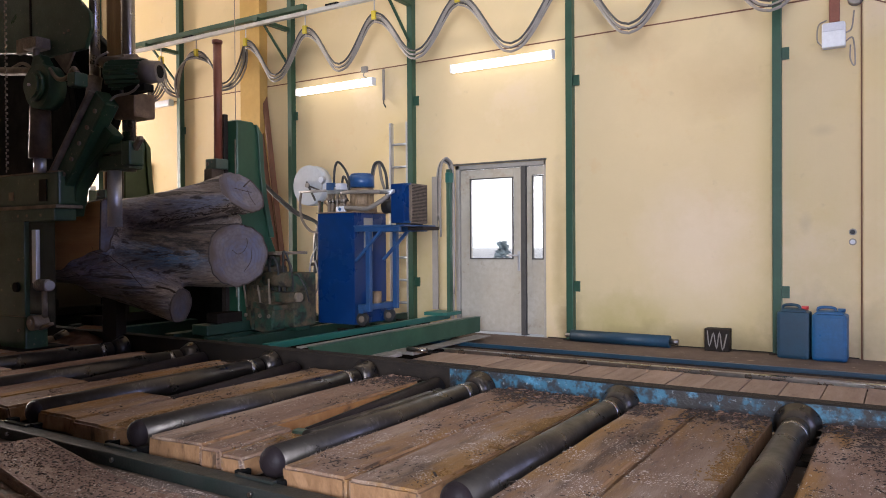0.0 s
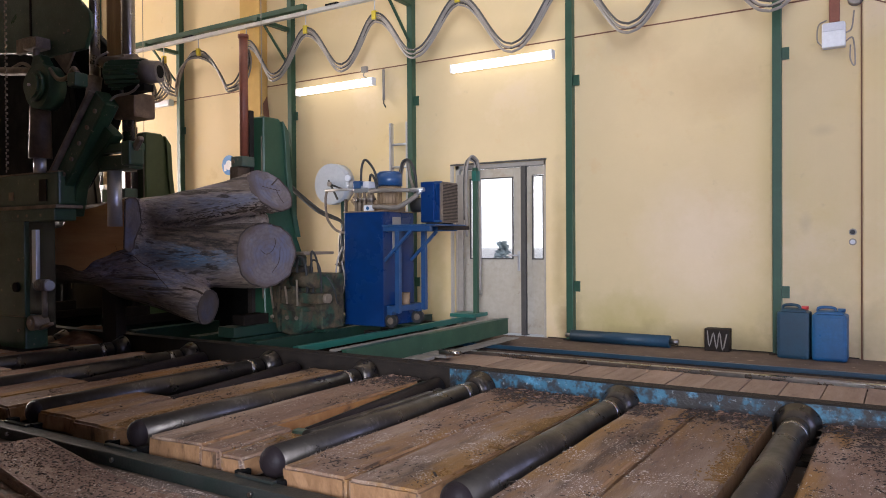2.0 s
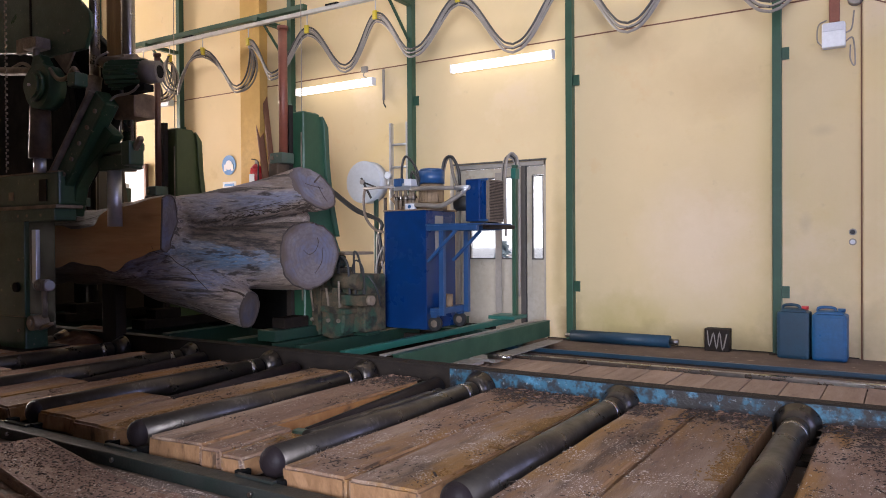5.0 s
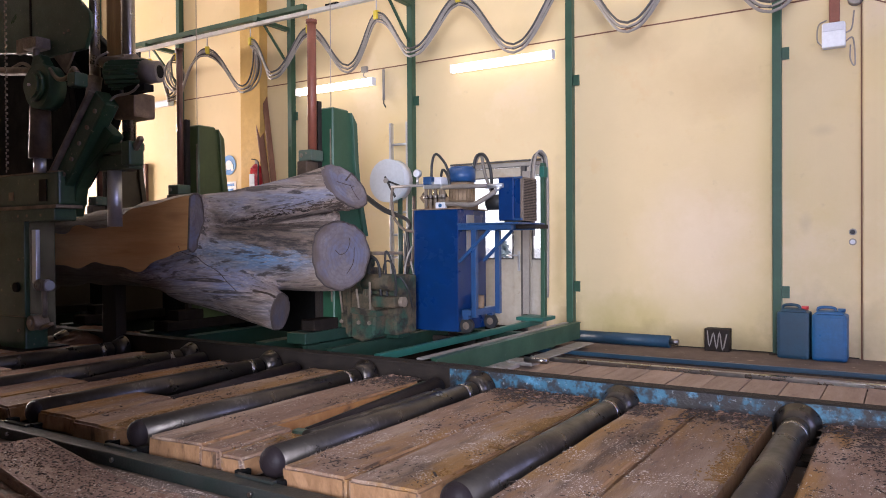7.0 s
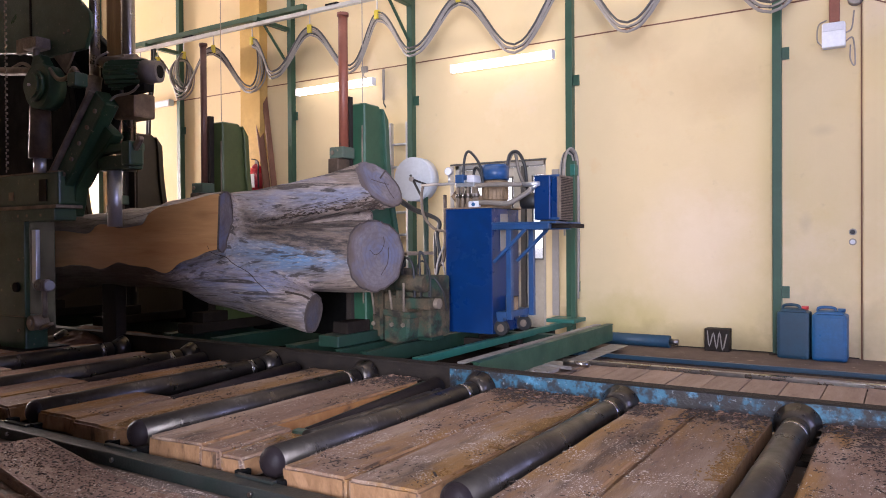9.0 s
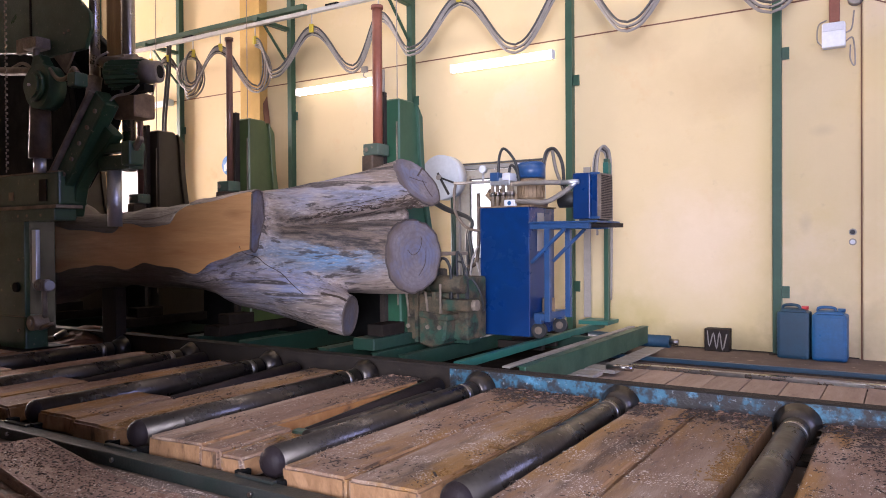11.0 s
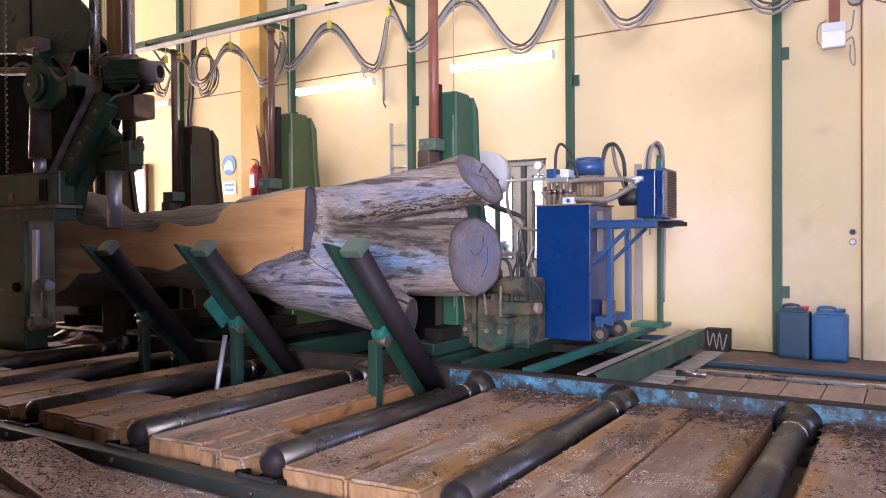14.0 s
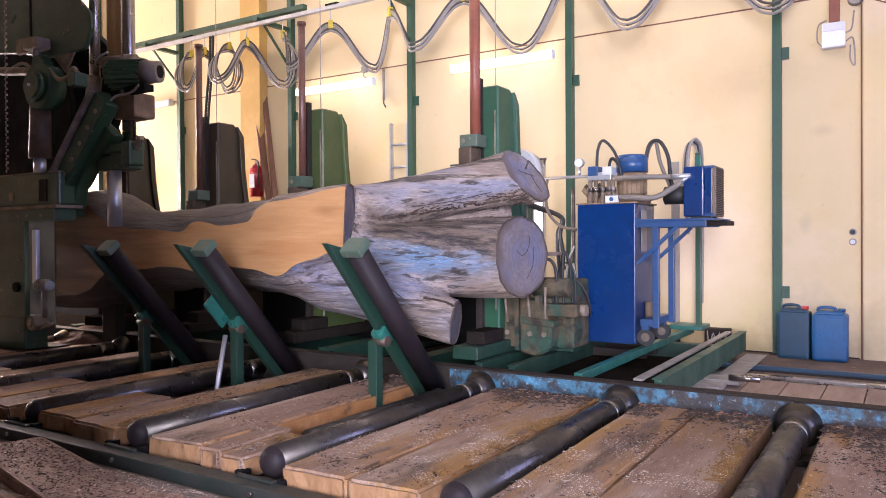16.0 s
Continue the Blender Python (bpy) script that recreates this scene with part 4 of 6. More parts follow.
def litter():
    """Crumbs of bark and chips strewn on the planks, and the sawdust."""
    def pale(r):
        x, y = (r.uniform(-5.0, 0.9), r.uniform(2.48, 4.45)) if r.random() < 0.4 else (r.gauss(-1.4, 1.0), r.gauss(2.9, 0.4))
        return (x, y) if on_deck(x, y) and noise.noise(Vector((x * 5, y * 5, 3))) > 0.1 * r.random() else None

    def dark(r):
        x, y = r.uniform(-5.0, 0.9), r.uniform(2.48, 4.45) if r.random() < 0.6 else 4.45 - abs(r.gauss(0, 0.25))
        return (x, y) if on_deck(x, y) and noise.noise(Vector((x * 2.2, y * 2.2, 8))) + 0.8 * noise.noise(Vector((x * 9, y * 9, 2))) > 0.18 + 0.2 * r.random() else None

    def band(r):
        x, y = r.uniform(-3.3, 0.9), 4.47 - abs(r.gauss(0, 0.17))
        return (x, y) if on_deck(x, y) and noise.noise(Vector((x * 4, 1, 5))) > -0.2 else None

    def patches(r):
        x, y = r.uniform(-0.4, 1.38), r.uniform(2.48, 4.45)
        return (x, y) if min(abs(x - q) for q in ROLLERS) > 0.165 and noise.noise(Vector((x * 2.6, y * 2.6, 5))) + 0.6 * noise.noise(Vector((x * 8, y * 8, 2))) > 0.2 * r.random() else None

    def flank(r):
        q = r.choice(ROLLERS[1:7])
        x, y = q - 0.125 - abs(r.gauss(0, 0.05)), r.uniform(2.48, 4.45)
        return (x, y) if on_deck(x, y + 0.0) and noise.noise(Vector((x * 2, y * 2.2, 11))) + 0.5 * noise.noise(Vector((x * 9, y * 9, 4))) > -0.1 + 0.3 * r.random() else None

    def ground(r):
        x, y = r.uniform(-3.3, -1.9), r.uniform(1.75, 2.2)
        return (x, y)

    def on_board(r):
        u, w = r.uniform(-0.92, 0.92), r.uniform(-0.15, 0.15)
        return -3.23 + 0.977 * u + 0.211 * w, 1.95 - 0.211 * u + 0.977 * w

    strew("wood_chips", "chips", 26000, 0.0033, "pale wood chips strewn over the deck planks", pale, 21)
    strew("bark_crumbs", "bark_chips", 22000, 0.0062, "dark crumbs of bark strewn over the deck planks", dark, 22, ZD + 0.004, 0.45)
    strew("bark_patches", "bark_chips", 9000, 0.006, "thick patches of dark bark crumbs trodden on the planks", patches, 27, ZD + 0.004, 0.2)
    strew("ochre_sawdust", "ochre_dust", 16000, 0.008, "damp ochre sawdust gathered beside the rollers", flank, 28, ZD + 0.001)
    strew("bark_litter", "bark_chips", 5200, 0.010, "thick dark bark litter along the blue edge beam", band, 23, ZD + 0.006, 0.5)
    strew("bark_shreds", "dark_board", 500, 0.010, "brown shreds of bark along the blue edge beam", band, 24, ZD + 0.01, 0.6)
    strew("floor_chips", "chips", 4200, 0.0032, "pale chips and shavings on the floor before the deck", ground, 25, 0.045)
    strew("board_chips", "chips", 900, 0.0032, "pale chips on the worn board", on_board, 29, 0.071)
    strew("board_crumbs", "bark_chips", 1500, 0.006, "dark crumbs on the worn board", on_board, 30, 0.071)


def heap(name, x, y, rx, ry, h, label, seed=0.0, m="dust"):
    own = bmesh.new()
    bmesh.ops.create_grid(own, x_segments=110, y_segments=110, size=1)
    for v in own.verts:
        r = v.co.length
        a = noise.noise(Vector((v.co.x * 2 + seed, v.co.y * 2, seed)))
        z = h * max(0.0, 1 - r ** 1.3) * (1 + 0.5 * a) + 0.02 * noise.noise(Vector((v.co.x * 9, v.co.y * 9, seed))) + 0.012 * noise.noise(Vector((v.co.x * 26, v.co.y * 26, seed))) + 0.007 * noise.noise(Vector((v.co.x * 60, v.co.y * 60, seed))) - 0.012
        v.co = Vector((x + v.co.x * rx, y + v.co.y * ry, z))
    for f in own.faces:
        f.smooth = True
    tagged(part(name, own, m), label, "sawdust", kind="stuff")


def foreground():
    b = thing("loose_board", (-3.23, 1.95, 0), "thick worn brown board lying before the deck", "board")
    own = box(-4.18, -2.28, 1.78, 2.12, 0.0, 0.07, 0.014)
    bmesh.ops.rotate(own, verts=own.verts[:], cent=(-3.23, 1.95, 0), matrix=Matrix.Rotation(radians(-12.2), 3, "Z"))
    part("board", own, "dark_board", b)
    heap("sawdust_heap", -2.6, 1.9, 1.3, 0.38, 0.045, "loose sawdust and chips on the floor before the deck", 3.0, "dust")
    heap("sawdust_heap", -7.3, 4.75, 1.0, 0.9, 0.26, "brown heap of sawdust under the saw", 7.0, "old_dust")


# ---------------------------------------------------------------- tilting arms
ARMS = [(-2.82, 0), (-4.17, 1), (-5.27, 2)]
ARM_OBS = []
PIV = (4.38, 0.115)          # y and z of the arms' hinge


def tilting_arm(x, i):
    y, z = PIV
    a = thing("tilting_arm", (x, y, z), "dark steel tilting arm with green side plate, hinged in the deck", "arm", "tilting arms")
    # built lying towards the camera
    part("arm_tube", rod((x, y + 0.02, z), (x, y - 1.30, z), 0.07, seg=28), "oiled", a)
    part("side_plate", prism([(y + 0.04, z - 0.10), (y + 0.04, z + 0.03), (y - 1.29, z + 0.03), (y - 1.46, z - 0.10)], x - 0.125, x - 0.08, 0.003, "x"), "green", a)
    part("tip_block", box(x - 0.075, x + 0.075, y - 1.36, y - 1.30, z - 0.06, z + 0.065, 0.012), "worn_green", a, "worn pale green end block")
    part("lug", box(x - 0.145, x - 0.05, y - 0.70, y - 0.57, z - 0.135, z - 0.05, 0.02), "teal", a)
    if i == 1:
        part("link_plate", box(x - 0.15, x - 0.127, y - 0.95, y - 0.70, z - 0.19, z - 0.06, 0.012), "teal", a)
    ARM_OBS.append(a)
    sx = x - (0.05 if i == 0 else 0.0)
    s = thing("strut", (x - 0.08, 3.88, 0.0), "green steel strut standing under a tilting arm", "strut", "arm struts")
    part("leg", box(sx - 0.13, sx - 0.06, 3.845, 3.915, -0.6, 0.5, 0.006), "green", s)
    part("pin", rod((x - 0.15, 3.88, 0.5), (x - 0.04, 3.88, 0.5), 0.034, seg=20), "brown_iron", s)
    if i == 1:
        part("piston_rod", rod((x - 0.17, 3.66, -0.35), (x - 0.13, 3.80, 0.46), 0.018, seg=16), "galv", s, "bright piston rod")
    STRUTS.append(s)


STRUTS = []


# ---------------------------------------------------------------- log carriage; x as at the clip's start of its ride
def ride(ob):
    RIDERS.append(ob)
    return ob


def carriage():
    c = ride(thing("log_carriage", (-7.5, 6.2, 0.05), "green steel log carriage on rails", "carriage"))
    for x, m, w, h in ((-4.21, "post", 0.05, 0.17), (-4.75, "teal", 0.06, 0.06), (-5.25, "green", 0.05, 0.12), (-5.52, "green", 0.05, 0.12), (-6.05, "green", 0.12, 0.16), (-7.0, "green", 0.12, 0.16), (-7.7, "green", 0.12, 0.16), (-9.1, "green", 0.12, 0.16), (-10.6, "green", 0.12, 0.16)):
        y1 = 7.82 if m == "teal" else 7.62
        part("cross_beam", box(x - w / 2, x + w / 2, 4.72, y1, 0.25 - h, 0.25, 0.005), m, c)
        if m != "teal":
            part("beam_flange", box(x - w / 2 - 0.015, x + w / 2 + 0.008, 4.72, y1, 0.25, 0.258, 0.002), m, c)
    # this sheet is added as the moving shade between the beams
    part("drip_tray", box(-14.8, -4.24, 4.85, 7.55, 0.066, 0.07), "shade_black", c, "black sheet standing in for shade under the frame")
    part("edge_strip", box(-4.37, -4.31, 4.72, 7.6, 0.235, 0.25, 0.003), "cable", c, "dusty grey flat bar")
    part("near_sill", box(-14.8, -4.18, 4.72, 4.84, 0.06, 0.2, 0.006), "green", c)
    part("far_sill", box(-14.8, -4.2, 6.86, 6.98, 0.06, 0.2, 0.006), "green", c)
    part("sweeper_plate", box(-4.16, -3.98, 6.25, 7.5, 0.052, 0.06, 0.002), "cable", c, "grey flat steel plate")
    for x, y, w in ((-4.1, 5.95, 0.17), (-4.2, 5.65, 0.2), (-4.25, 5.4, 0.14)):
        part("clamp_block", box(x - w, x + w, y - 0.1, y + 0.12, 0.053, 0.085, 0.006), "cable", c)
    part("pin", rod((-4.0, 5.86, 0.11), (-3.78, 5.86, 0.11), 0.025), "steel", c)
    for x in (-6.4, -8.5, -10.5):
        for y in (6.44, 6.92):
            part("wheel", rod((x, y - 0.03, 0.14), (x, y + 0.03, 0.14), 0.09, seg=24), "grime", c)
    # added sheet hides the lit wall and floor, as shade below the log
    part("guard_sheet", box(-14.8, -5.95, 5.8, 5.82, 0.2, 0.98, 0.003), "black", c, "black sheet added as the dark behind the log")
    for y in (6.3, 6.6, 7.4):
        part("stringer", box(-14.8, -4.76, y - 0.03, y + 0.03, 0.13, 0.2, 0.004), "grime", c)


def headblock(x, zc, r, m, tall=True):
    """An upright knee that holds the log from behind, with its ram pipe."""
    h = ride(thing("headblock", (x, 5.4, 0.26), "dark green cast headblock with upright guide and red ram pipe", "headblock", "headblocks"))
    z1 = 2.38
    # the left knees take the copy darkened for shade
    paint = "knee_teal" if tall else "knee" if x > -8 else "knee_shaded"
    part("knee", prism([(5.2, 0.262), (6.25, 0.262), (6.2, 0.4), (5.9, 0.7), (5.66, 1.2), (5.56, 1.6), (5.52, 1.9), (5.5, z1 - 0.13), (5.42, z1), (5.2, z1)], x - 0.15, x + 0.0, 0.012, "x"), paint, h)
    part("guide_plate", box(x - 0.185, x - 0.13, 5.15, 5.2, 0.3, z1 + 0.06, 0.004), "grime", h)
    part("back_flange", prism([(5.44, z1 - 0.02), (5.52, z1 - 0.12), (5.54, 1.9), (5.58, 1.6), (5.68, 1.2), (5.62, 1.2), (5.52, 1.6), (5.48, 1.9), (5.46, z1 - 0.14)], x - 0.17, x + 0.03, 0.004, "x"), "post" if tall else paint, h)
    part("face_strip", box(x - 0.03, x - 0.02, 5.19, 5.2, 0.6, z1 - 0.2), "dusty", h)
    part("ram_pipe", rod((x - 0.14, 5.08, zc), (x - 0.14, 5.08, 3.13), r, seg=20), m, h, "red-brown painted ram pipe")
    part("pipe_cap", rod((x - 0.14, 5.08, 3.13), (x - 0.14, 5.08, 3.16), r + 0.01, seg=20), m, h)
    part("ram_clamp", box(x - 0.24, x - 0.08, 5.0, 5.16, zc - 0.07, zc + 0.03, 0.012), "worn_green", h)
    part("clamp_bolt", rod((x - 0.2, 4.99, zc - 0.02), (x - 0.2, 5.0, zc - 0.02), 0.02, seg=6), "dusty", h)
    part("dog", box(x - 0.24, x - 0.12, 4.98, 5.14, zc - 0.21, zc - 0.07, 0.015), "brown_iron", h, "brown dog hook")
    # supports under the log are blackened to carry its shade
    part("knee_slide", box(x - 0.17, x + 0.05, 4.76, 6.3, 0.262, 0.36, 0.01), "green" if tall else "shade_black", h)
    part("bolster", box(x - 0.13, x + 0.03, 4.9, 5.22, 0.36, 0.46, 0.01), "shade_black", h)
    part("signal_wire", rod((x - 0.02, 5.2, 2.38), (x - 0.02, 5.2, 4.1), 0.004, seg=6), "cable", h)


def gearbox():
    g0 = ride(thing("drive_gearbox", (-5.5, 5.45, 0.26), "oily green set works gearbox with dirt and hoses", "gearbox"))
    part("housing", box(-5.80, -5.46, 5.30, 5.75, 0.30, 0.90, 0.02), "caked", g0)
    for x in (-5.78, -5.62, -5.48, -5.3):
        part("rib", box(x - 0.018, x + 0.018, 5.26, 5.32, 0.28, 0.72 + 0.1 * (x < -5.5), 0.006), "caked", g0)
    part("gear_case", prism([(-5.46, 0.27), (-5.32, 0.24), (-5.2, 0.30), (-5.18, 0.46), (-5.26, 0.66), (-5.46, 0.70)], 5.26, 5.6, 0.02), "caked", g0, "dirt caked gear case")
    part("case_flange", prism([(-5.44, 0.50), (-5.15, 0.48), (-5.15, 0.53), (-5.44, 0.56)], 5.23, 5.5, 0.006), "caked", g0)
    part("case_back", box(-5.44, -5.06, 5.42, 5.75, 0.30, 0.84, 0.025), "caked", g0)
    part("pump", rod((-5.36, 5.36, 0.78), (-5.06, 5.36, 0.78), 0.075, seg=24), "caked", g0)
    part("valve_block", box(-5.24, -4.98, 5.28, 5.5, 0.56, 0.66, 0.02), "caked", g0)
    part("valve_cap", rod((-5.0, 5.38, 0.61), (-4.94, 5.38, 0.61), 0.045, seg=20), "dusty", g0)
    part("stand", box(-5.75, -5.1, 5.5, 5.7, 0.262, 0.34, 0.01), "green", g0)
    part("upper_block", box(-5.74, -5.5, 5.4, 5.7, 0.90, 1.02, 0.03), "caked", g0)
    part("shelf", box(-5.86, -5.36, 5.5, 5.95, 1.02, 1.05, 0.006), "dusty", g0)
    rnd = random.Random(5)
    for i in range(6):
        x = -5.42 + rnd.uniform(0, 0.4)
        t = 0.78 + rnd.uniform(0, 0.3)
        w = rnd.uniform(0.05, 0.16) * (1 if i % 2 else -1)
        part("hose", tube([(x, 5.34 + 0.03 * i, 0.60), (x + 0.01, 5.30 + 0.03 * i, t - 0.08), (x + w / 2, 5.30 + 0.03 * i, t), (x + w, 5.34 + 0.03 * i, t - 0.12), (x + w, 5.40 + 0.03 * i, 0.55)], rnd.uniform(0.008, 0.013)), ("hose", "hose", "hose")[i % 3], g0)
    for x in (-5.7, -5.56, -5.36, -5.24):
        part("lever", rod((x, 5.27, 0.5), (x + rnd.uniform(-0.02, 0.02), 5.24, 0.70 + rnd.uniform(0, 0.1)), 0.010), "dusty", g0)
        part("bolt", rod((x, 5.262, 0.42), (x, 5.245, 0.42), 0.02, seg=6), "dusty", g0)


def power_unit():
    p = ride(thing("hydraulic_power_unit", (-4.95, 6.25, 0.27), "blue hydraulic power unit on a wheeled frame", "power unit"))
    part("tank", box(-5.26, -4.76, 6.0, 6.55, 0.287, 1.45, 0.006), "blue", p, "glossy deep blue sheet metal tank")
    part("tank_lid", box(-5.27, -4.74, 5.99, 6.56, 1.45, 1.462, 0.003), "tan", p)
    for y in (6.03, 6.5):
        part("frame_post", box(-4.62, -4.57, y - 0.025, y + 0.025, 0.43, 1.25, 0.004), "frame_blue", p)
        part("brace", bar((-4.74, y - 0.03, 0.95), (-4.42, y - 0.03, 1.25), 0.03, 0.03, 0.003), "frame_blue", p)
        wh = part("wheel", rod((-4.68, y - 0.02, 0.35), (-4.68, y + 0.02, 0.35), 0.07, seg=24), "hose", p)
        part("hub", rod((-4.68, y - 0.026, 0.35), (-4.68, y + 0.026, 0.35), 0.035, seg=20), "grille", wh)
        part("fork", box(-4.71, -4.65, y - 0.035, y + 0.035, 0.41, 0.47, 0.004), "frame_blue", p)
        part("tray_rail", box(-4.76, -4.2, y - 0.025, y + 0.025, 1.25, 1.30, 0.004), "frame_blue", p)
    part("cross_rail", box(-4.72, -4.62, 6.0, 6.54, 0.44, 0.5, 0.004), "frame_blue", p)
    part("tray", box(-4.76, -4.12, 5.98, 6.56, 1.30, 1.315, 0.003), "frame_blue", p)
    part("drip_tray", box(-4.3, -4.1, 6.3, 6.6, 1.262, 1.30, 0.004), "grime", p)
    part("filter", rod((-4.7, 6.28, 0.44), (-4.7, 6.28, 0.62), 0.06, seg=20), "tan", p)
    part("valve_plate", box(-4.755, -4.75, 6.15, 6.3, 1.05, 1.4, 0.002), "cable", p)
    # motor
    x, y = -4.87, 6.27
    mo = part("motor", rod((x, y, 1.52), (x, y, 1.72), 0.115, seg=32), "tan", p, "dusty finned motor body")
    for i in range(22):
        a = 2 * math.pi * i / 22
        part("fin", bar((x + 0.125 * math.cos(a), y + 0.125 * math.sin(a), 1.54), (x + 0.125 * math.cos(a), y + 0.125 * math.sin(a), 1.71), 0.006, 0.03, 0, up=(-math.sin(a), math.cos(a), 0)), "tan", mo)
    part("fan_cover", join(rod((x, y, 1.725), (x, y, 1.85), 0.135, seg=36), rod((x, y, 1.85), (x, y, 1.875), 0.135, 0.11, seg=36)), "frame_blue", p, "bright blue fan cover")
    part("motor_flange", rod((x, y, 1.463), (x, y, 1.525), 0.16, seg=32), "tan", p)
    # cooler on the tray
    part("cooler_case", box(-4.41, -4.25, 6.16, 6.46, 1.335, 1.74, 0.012), "blue", p, "blue oil cooler case")
    part("cooler_panel", box(-4.25, -4.19, 6.185, 6.44, 1.345, 1.73, 0.006), "blue", p)
    for z in (1.335, 1.72):
        part("cooler_rail", box(-4.25, -4.165, 6.16, 6.185, z, z + 0.02, 0.003), "frame_blue", p)
    gr = part("cooler_core", box(-4.19, -4.155, 6.17, 6.46, 1.33, 1.735, 0.006), "grille", p, "dusty finned cooler core")
    for i in range(26):
        part("fin", box(-4.155, -4.150, 6.18, 6.45, 1.345 + i * 0.0145, 1.351 + i * 0.0145), "grime", gr)
    for y in (6.2, 6.42):
        part("cooler_foot", box(-4.36, -4.2, y - 0.02, y + 0.02, 1.315, 1.335, 0.003), "hose", p)
    part("fan_motor", rod((-4.41, 6.32, 1.52), (-4.60, 6.32, 1.52), 0.075, seg=24), "hose", p)
    for z in (1.40, 1.66):
        part("pipe_union", rod((-4.52, 6.12, 1.66), (-4.34, 6.12, 1.66), 0.022) if z > 1.5 else rod((-4.36, 6.12, 1.66), (-4.44, 6.12, 1.60), 0.02), "galv", p)
    # manifold with valves, gauge and hoses
    part("manifold", box(-5.20, -4.99, 6.08, 6.2, 1.66, 1.73, 0.008), "galv", p)
    part("valve", box(-5.19, -5.1, 6.06, 6.22, 1.70, 1.78, 0.008), "frame_blue", p, "small blue solenoid valve")
    part("valve", box(-5.06, -4.98, 6.06, 6.22, 1.7, 1.77, 0.008), "unlit", p)
    for xx in (-5.18, -5.13, -5.07, -5.01, -4.98):
        part("pipe", rod((xx, 6.1, 1.463), (xx, 6.1, 1.67), 0.018), "dusty", p)
        part("nut", rod((xx, 6.1, 1.56), (xx, 6.1, 1.6), 0.028, seg=6), "steel", p)
    rnd = random.Random(12)
    for i in range(9):
        xx, zz = rnd.uniform(-5.24, -4.98), rnd.uniform(1.47, 1.62)
        part("fitting", rod((xx, 6.14 + 0.03 * (i % 3), zz), (xx + rnd.uniform(-0.06, 0.06), 6.12 + 0.03 * (i % 3), zz + rnd.uniform(0.03, 0.12)), rnd.uniform(0.014, 0.026), seg=10), ("tan", "brown_iron", "steel")[i % 3], p)
    part("valve_base", box(-5.24, -4.96, 6.16, 6.36, 1.463, 1.58, 0.01), "tan", p)
    part("sight_box", box(-5.02, -4.91, 6.02, 6.06, 1.462, 1.52, 0.006), "unlit", p)
    part("sight_glass", rod((-4.965, 6.02, 1.49), (-4.965, 6.012, 1.49), 0.018), "can_blue", p)
    ga = part("gauge", rod((-5.28, 6.08, 1.82), (-5.28, 6.12, 1.82), 0.04, seg=24), "galv", p)
    part("gauge_face", rod((-5.28, 6.078, 1.82), (-5.28, 6.08, 1.82), 0.034, seg=24), "white", ga)
    part("gauge_stem", rod((-5.28, 6.1, 1.71), (-5.28, 6.1, 1.78), 0.012), "galv", p)
    part("pipe", rod((-5.6, 6.1, 1.70), (-5.2, 6.1, 1.70), 0.014), "cable", p)
    part("pipe", tube([(-5.58, 6.1, 1.70), (-5.6, 6.1, 1.6), (-5.59, 6.1, 1.45), (-5.55, 6.1, 1.36), (-5.45, 6.1, 1.27), (-5.3, 6.08, 1.24)], 0.014), "grille", p)
    part("riser", tube([(-5.36, 6.15, 1.6), (-5.36, 6.15, 1.2), (-5.37, 6.12, 0.95), (-5.42, 6.05, 0.9)], 0.018), "brown_iron", p)
    part("hose", tube([(-5.13, 6.12, 1.72), (-5.12, 6.12, 1.92), (-5.07, 6.12, 2.0), (-4.98, 6.14, 1.9), (-4.93, 6.16, 1.74)], 0.013), "hose", p)
    part("hose", tube([(-5.04, 6.14, 1.7), (-5.0, 6.12, 1.84), (-4.93, 6.1, 1.78), (-4.9, 6.1, 1.66)], 0.013), "hose", p)
    part("hose", tube([(-4.76, 6.3, 1.85), (-4.72, 6.3, 1.97), (-4.64, 6.3, 1.98), (-4.57, 6.3, 1.85), (-4.55, 6.3, 1.66), (-4.53, 6.3, 1.6)], 0.016), "hose", p)
    part("hose", tube([(-4.78, 6.32, 1.7), (-4.74, 6.32, 1.92), (-4.68, 6.32, 1.98), (-4.64, 6.32, 1.8), (-4.56, 6.32, 1.6)], 0.016), "grey_hose", p)
    part("hose", tube([(-4.95, 6.04, 1.66), (-4.8, 6.02, 1.665), (-4.6, 6.04, 1.66), (-4.5, 6.1, 1.66)], 0.022), "grey_hose", p)
    part("hose", tube([(-5.0, 6.06, 1.51), (-4.8, 6.03, 1.5), (-4.62, 6.04, 1.49), (-4.5, 6.08, 1.55), (-4.42, 6.12, 1.61)], 0.024), "grey_hose", p)
    part("hose", tube([(-5.3, 6.03, 1.1), (-5.34, 5.98, 0.95), (-5.36, 5.98, 0.7), (-5.3, 6.0, 0.6), (-5.27, 6.02, 0.75), (-5.3, 6.0, 0.95)], 0.009), "cable", p)


